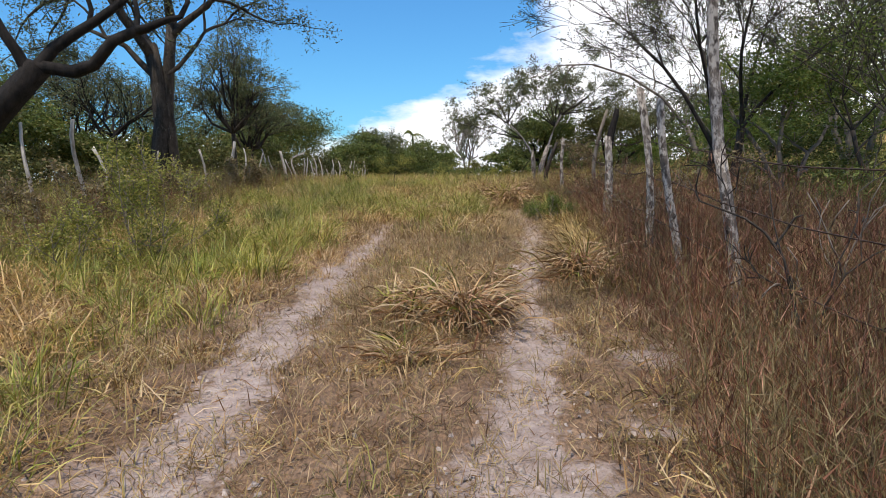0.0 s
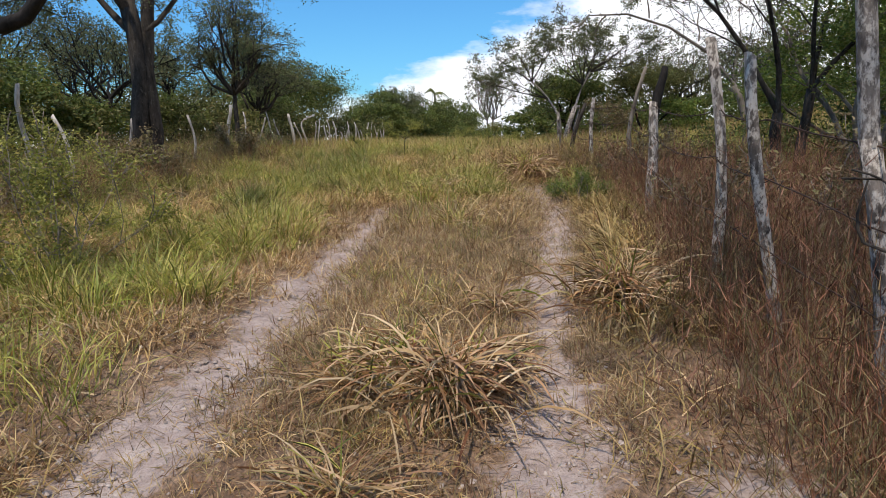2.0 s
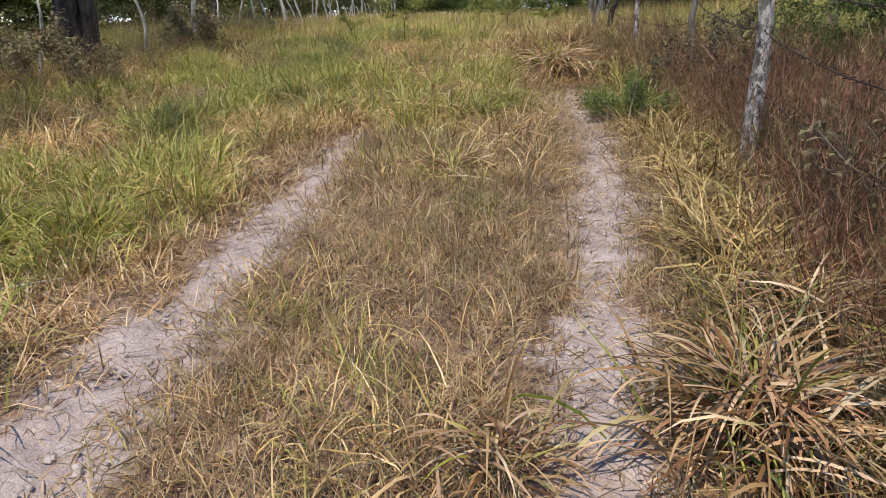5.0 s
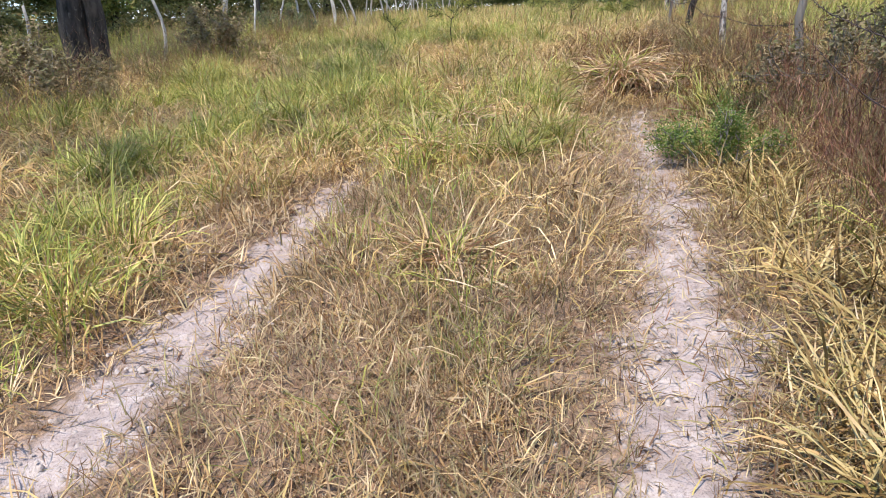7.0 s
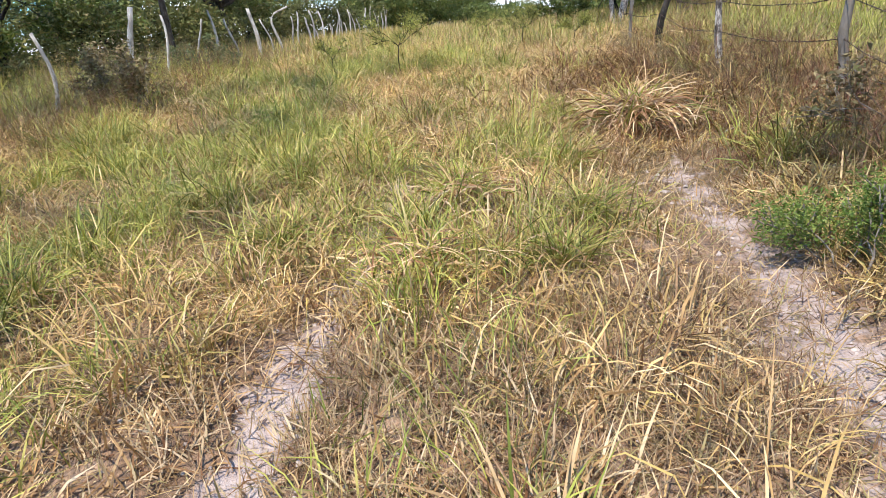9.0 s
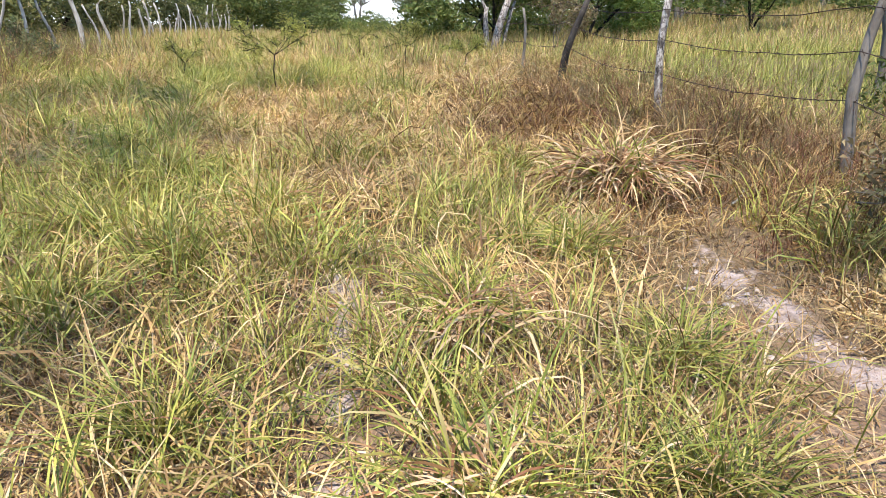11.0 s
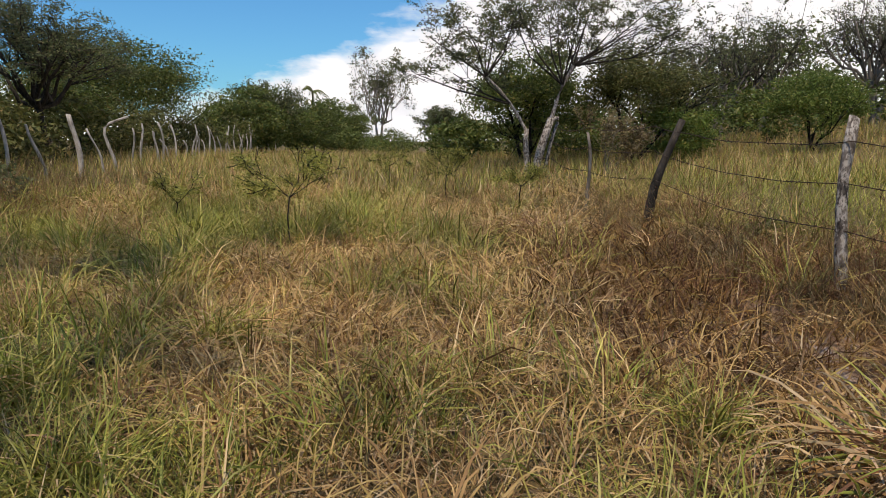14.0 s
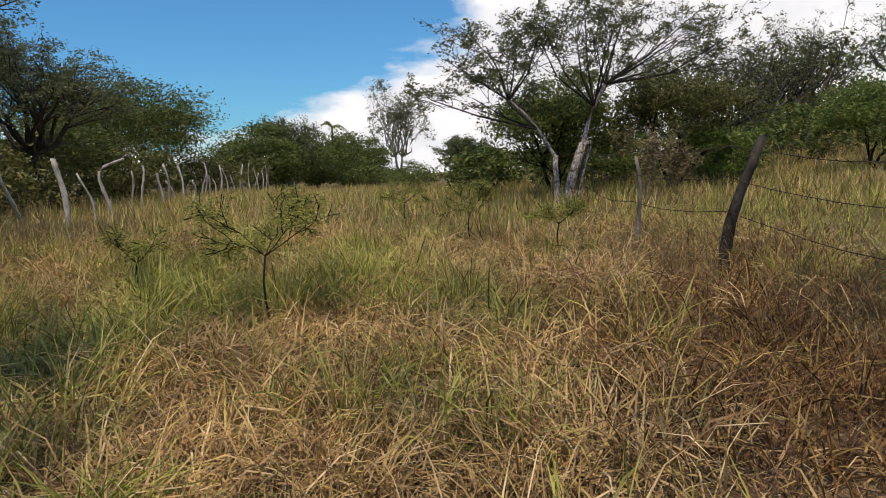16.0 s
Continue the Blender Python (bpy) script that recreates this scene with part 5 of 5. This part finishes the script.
stuff("shaded_russet_weeds", "low reddish weeds beside the bare patch, coloured darker for tree shade", "weeds", RUSSET_SHADED, *weeds(c, 16, (0.10, 0.40)))
c = pick(240, 1.7, 4.8, 8.0, 24.0, lambda x, y: w_weeds(x - 0.25, np.minimum(y, 8.0)) * np.interp(y, [8, 11, 20, 24], [0.3, 1, 0.8, 0.3]))
stuff("olive_weeds", "grey-green bushy weeds along the wire fence", "weeds", OLIVE_WEED, *weeds(c, 16, (0.2, 0.55)))
c = pick(260, -6.8, -4.4, 3.0, 24.0, lambda x, y: 0.6 + 0 * x)
stuff("brown_weeds", "brown dead weeds along the stake fence", "weeds", WEED, *weeds(c, 12, (0.35, 0.85)))

c = pick(420, -9.0, -3.9, 6.0, 27.0, lambda x, y: np.clip((-x - 3.6) * 0.5, 0, 1) * (0.3 + 0.7 * patchiness(x, y, 1.1, 5)))
stuff("sage_weeds", "grey-green bushy undergrowth along the stake fence", "weeds", OLIVE_WEED, *weeds(c, 14, (0.3, 0.95)))

# ---- single tussocks ----
FRESH = [(-1.08, 14.0), (-2.46, 15.9), (-1.3, 11.8), (-0.2, 12.6), (0.55, 12.0), (-1.5, 13.2), (-2.2, 13.8), (0.6, 13.2), (-1.9, 15.0), (-2.6, 11.2), (0.35, 11.3), (-1.6, 16.6), (0.8, 15.2), (-3.0, 9.2), (-2.4, 8.0)]


def tussock(label, x, y, seed, blades_n, size, width=(0.005, 0.012), green=0.07, flat=False):
    """A big clump of broad dry leaves that arch out and hang over on all sides, greener in the heart."""
    rng = np.random.default_rng(seed)
    root = tagged(new("grass_tussock"), label, "grass clump", "tussocks along the tracks")
    root.location = (x, y, put_on(x, y))
    blades_n = int(blades_n * 1.25)
    # hanging dead leaves below, arching ones above, fresh ones in the heart
    hang = ((0.9, 1.5), (0.2, 1.1)) if flat else ((0.8, 1.5), (0.9, 1.7))
    arch = ((0.5, 1.3), (0.4, 1.4)) if flat else ((0.05, 0.9), (0.9, 2.5))
    for name, m, (lean, curl), mat, ln, lift in (("fringe", int(blades_n * (1 - green) * 0.5), hang, DEAD, (0.35, 0.75), 0.42), ("crown", int(blades_n * (1 - green) * 0.5), arch, TUFTY, (0.3, 1.1), 0.2),
                                                 ("heart", int(blades_n * green), ((0.0, 0.8), (0.4, 2.0)), GREEN, (0.5, 0.95), 0.1)):
        az = rng.uniform(0, 6.283, m)
        r = np.abs(rng.normal(size=m)) * 0.28 * size
        roots = np.stack([np.sin(az) * r, np.cos(az) * r, rng.random(m) * lift * size * (0.3 if flat else 1.0) - 0.01], 1)
        v, q, t = blades(roots, rng.uniform(*ln, m) * size, rng.uniform(*width, m), az + rng.normal(size=m) * 1.5, rng.uniform(*lean, m), rng.uniform(*curl, m), rng.normal(size=m) * 0.8, True, 5)
        v[:, 2] = np.maximum(v[:, 2], -0.02)
        tagged(part(name, mesh_of(name, v, q, t, mat), root), kind="stuff")
    return root


tussock("large straw-coloured tussock between the wheel tracks", 0.14, 4.9, 170, 430, 0.60, (0.007, 0.016))
tussock("straw tussock grown together with the large one", -0.16, 5.08, 177, 260, 0.46, (0.006, 0.014), green=0.15)
tussock("straw tussock grown together with the large one", 0.36, 5.2, 182, 200, 0.42, (0.006, 0.014))
tussock("straw tussock leaning out from the large one", -0.32, 4.95, 176, 240, 0.5, flat=True)
tussock("small straw tussock between the wheel tracks", -0.25, 4.1, 171, 200, 0.42, flat=True)
tussock("straw-coloured tussock beside the sandy track", 1.28, 6.35, 172, 520, 0.60, (0.007, 0.016))
tussock("small dry tussock at the track's edge", 0.45, 6.2, 173, 110, 0.40)
tussock("drooping straw tussock at the end of the sandy track", 1.38, 14.45, 174, 700, 0.74, (0.008, 0.018), green=0.16)
tussock("straw tussock under the wire fence", 1.7, 7.0, 175, 240, 0.52, green=0.01)
tussock("dry tussock between the tracks", 0.1, 9.4, 178, 300, 0.45, flat=True)
tussock("dry reddish tussock on the crest", 1.43, 20.3, 179, 240, 0.55, green=0.02)
tussock("dry tussock in the tall grass", -0.2, 12.3, 180, 220, 0.5, green=0.2)
tussock("green-hearted tussock beside the worn path", -0.35, 11.3, 181, 220, 0.5, green=0.4)

# fresh upright tussocks in the tall grass
for i, (x, y) in enumerate(FRESH):
    tussock("fresh green upright tussock in the tall grass", x, y, 400 + i, 220, 0.46, (0.004, 0.009), 0.85)


def fallen_stick(a, b, seed):
    rng = np.random.default_rng(seed)
    s = np.linspace(0, 1, 7)[:, None]
    line = np.array([*a, 0.0]) * (1 - s) + np.array([*b, 0.0]) * s
    line[:, :2] += rng.normal(size=(7, 2)) * 0.012
    line[:, 2] = land(line[:, 0], line[:, 1]) + 0.03
    v, q, t = tubes(line[None] - line[0], np.linspace(0.009, 0.005, 7)[None], 6, 0.1, rng)
    ob = tagged(new("fallen_stick", mesh_of("fallen_stick", v, q, t, POST_WOOD, True)), "thin pale dry stick lying in the grass", "stick")
    ob.location = line[0]


fallen_stick((-2.6, 7.05), (-1.75, 7.5), 1)
fallen_stick((2.1, 14.1), (2.7, 14.7), 2)

# ---- litter on the tracks ----
n = 5200
xy = pick(n, -2.2, 2.6, 0.8, 16.5, lambda x, y: np.clip(bareness(x, y) * 1.3, 0.1, 1))
v, q, t = blades(on_land(xy) + [0, 0, 0.016], RNG.uniform(0.02, 0.08, n), RNG.uniform(0.002, 0.005, n), RNG.uniform(0, 6.3, n), RNG.uniform(1.4, 1.62, n), RNG.uniform(-0.1, 0.1, n), RNG.normal(size=n) * 0.3)
stuff("straw_litter", "bits of straw and twigs lying on the sand", "litter", TURF, (v, q, t))
n = 2600
xy = pick(n, -2.2, 2.6, 0.8, 16.5, lambda x, y: np.clip(bareness(x, y) * 1.3, 0.05, 1))
s = RNG.uniform(0.004, 0.014, n) ** 1.0
box = np.array([(-1, -1, -0.6), (1, -1, -0.6), (1, 1, -0.6), (-1, 1, -0.6), (-0.6, -0.6, 0.5), (0.6, -0.6, 0.5), (0.6, 0.6, 0.5), (-0.6, 0.6, 0.5)])
v = (box[None] * (1 + 0.35 * RNG.normal(size=(n, 8, 3)))) * s[:, None, None] + (on_land(xy) + [0, 0, 0.014])[:, None, :]
f = np.array([(4, 5, 6, 7), (0, 1, 5, 4), (1, 2, 6, 5), (2, 3, 7, 6), (3, 0, 4, 7)])
ob = new("pebbles", mesh_of("pebbles", v.reshape(-1, 3), ((np.arange(n) * 8)[:, None, None] + f).reshape(-1, 4), None, STONE))
tagged(ob, "small pale pebbles and clods on the sandy tracks", "pebbles", kind="stuff")
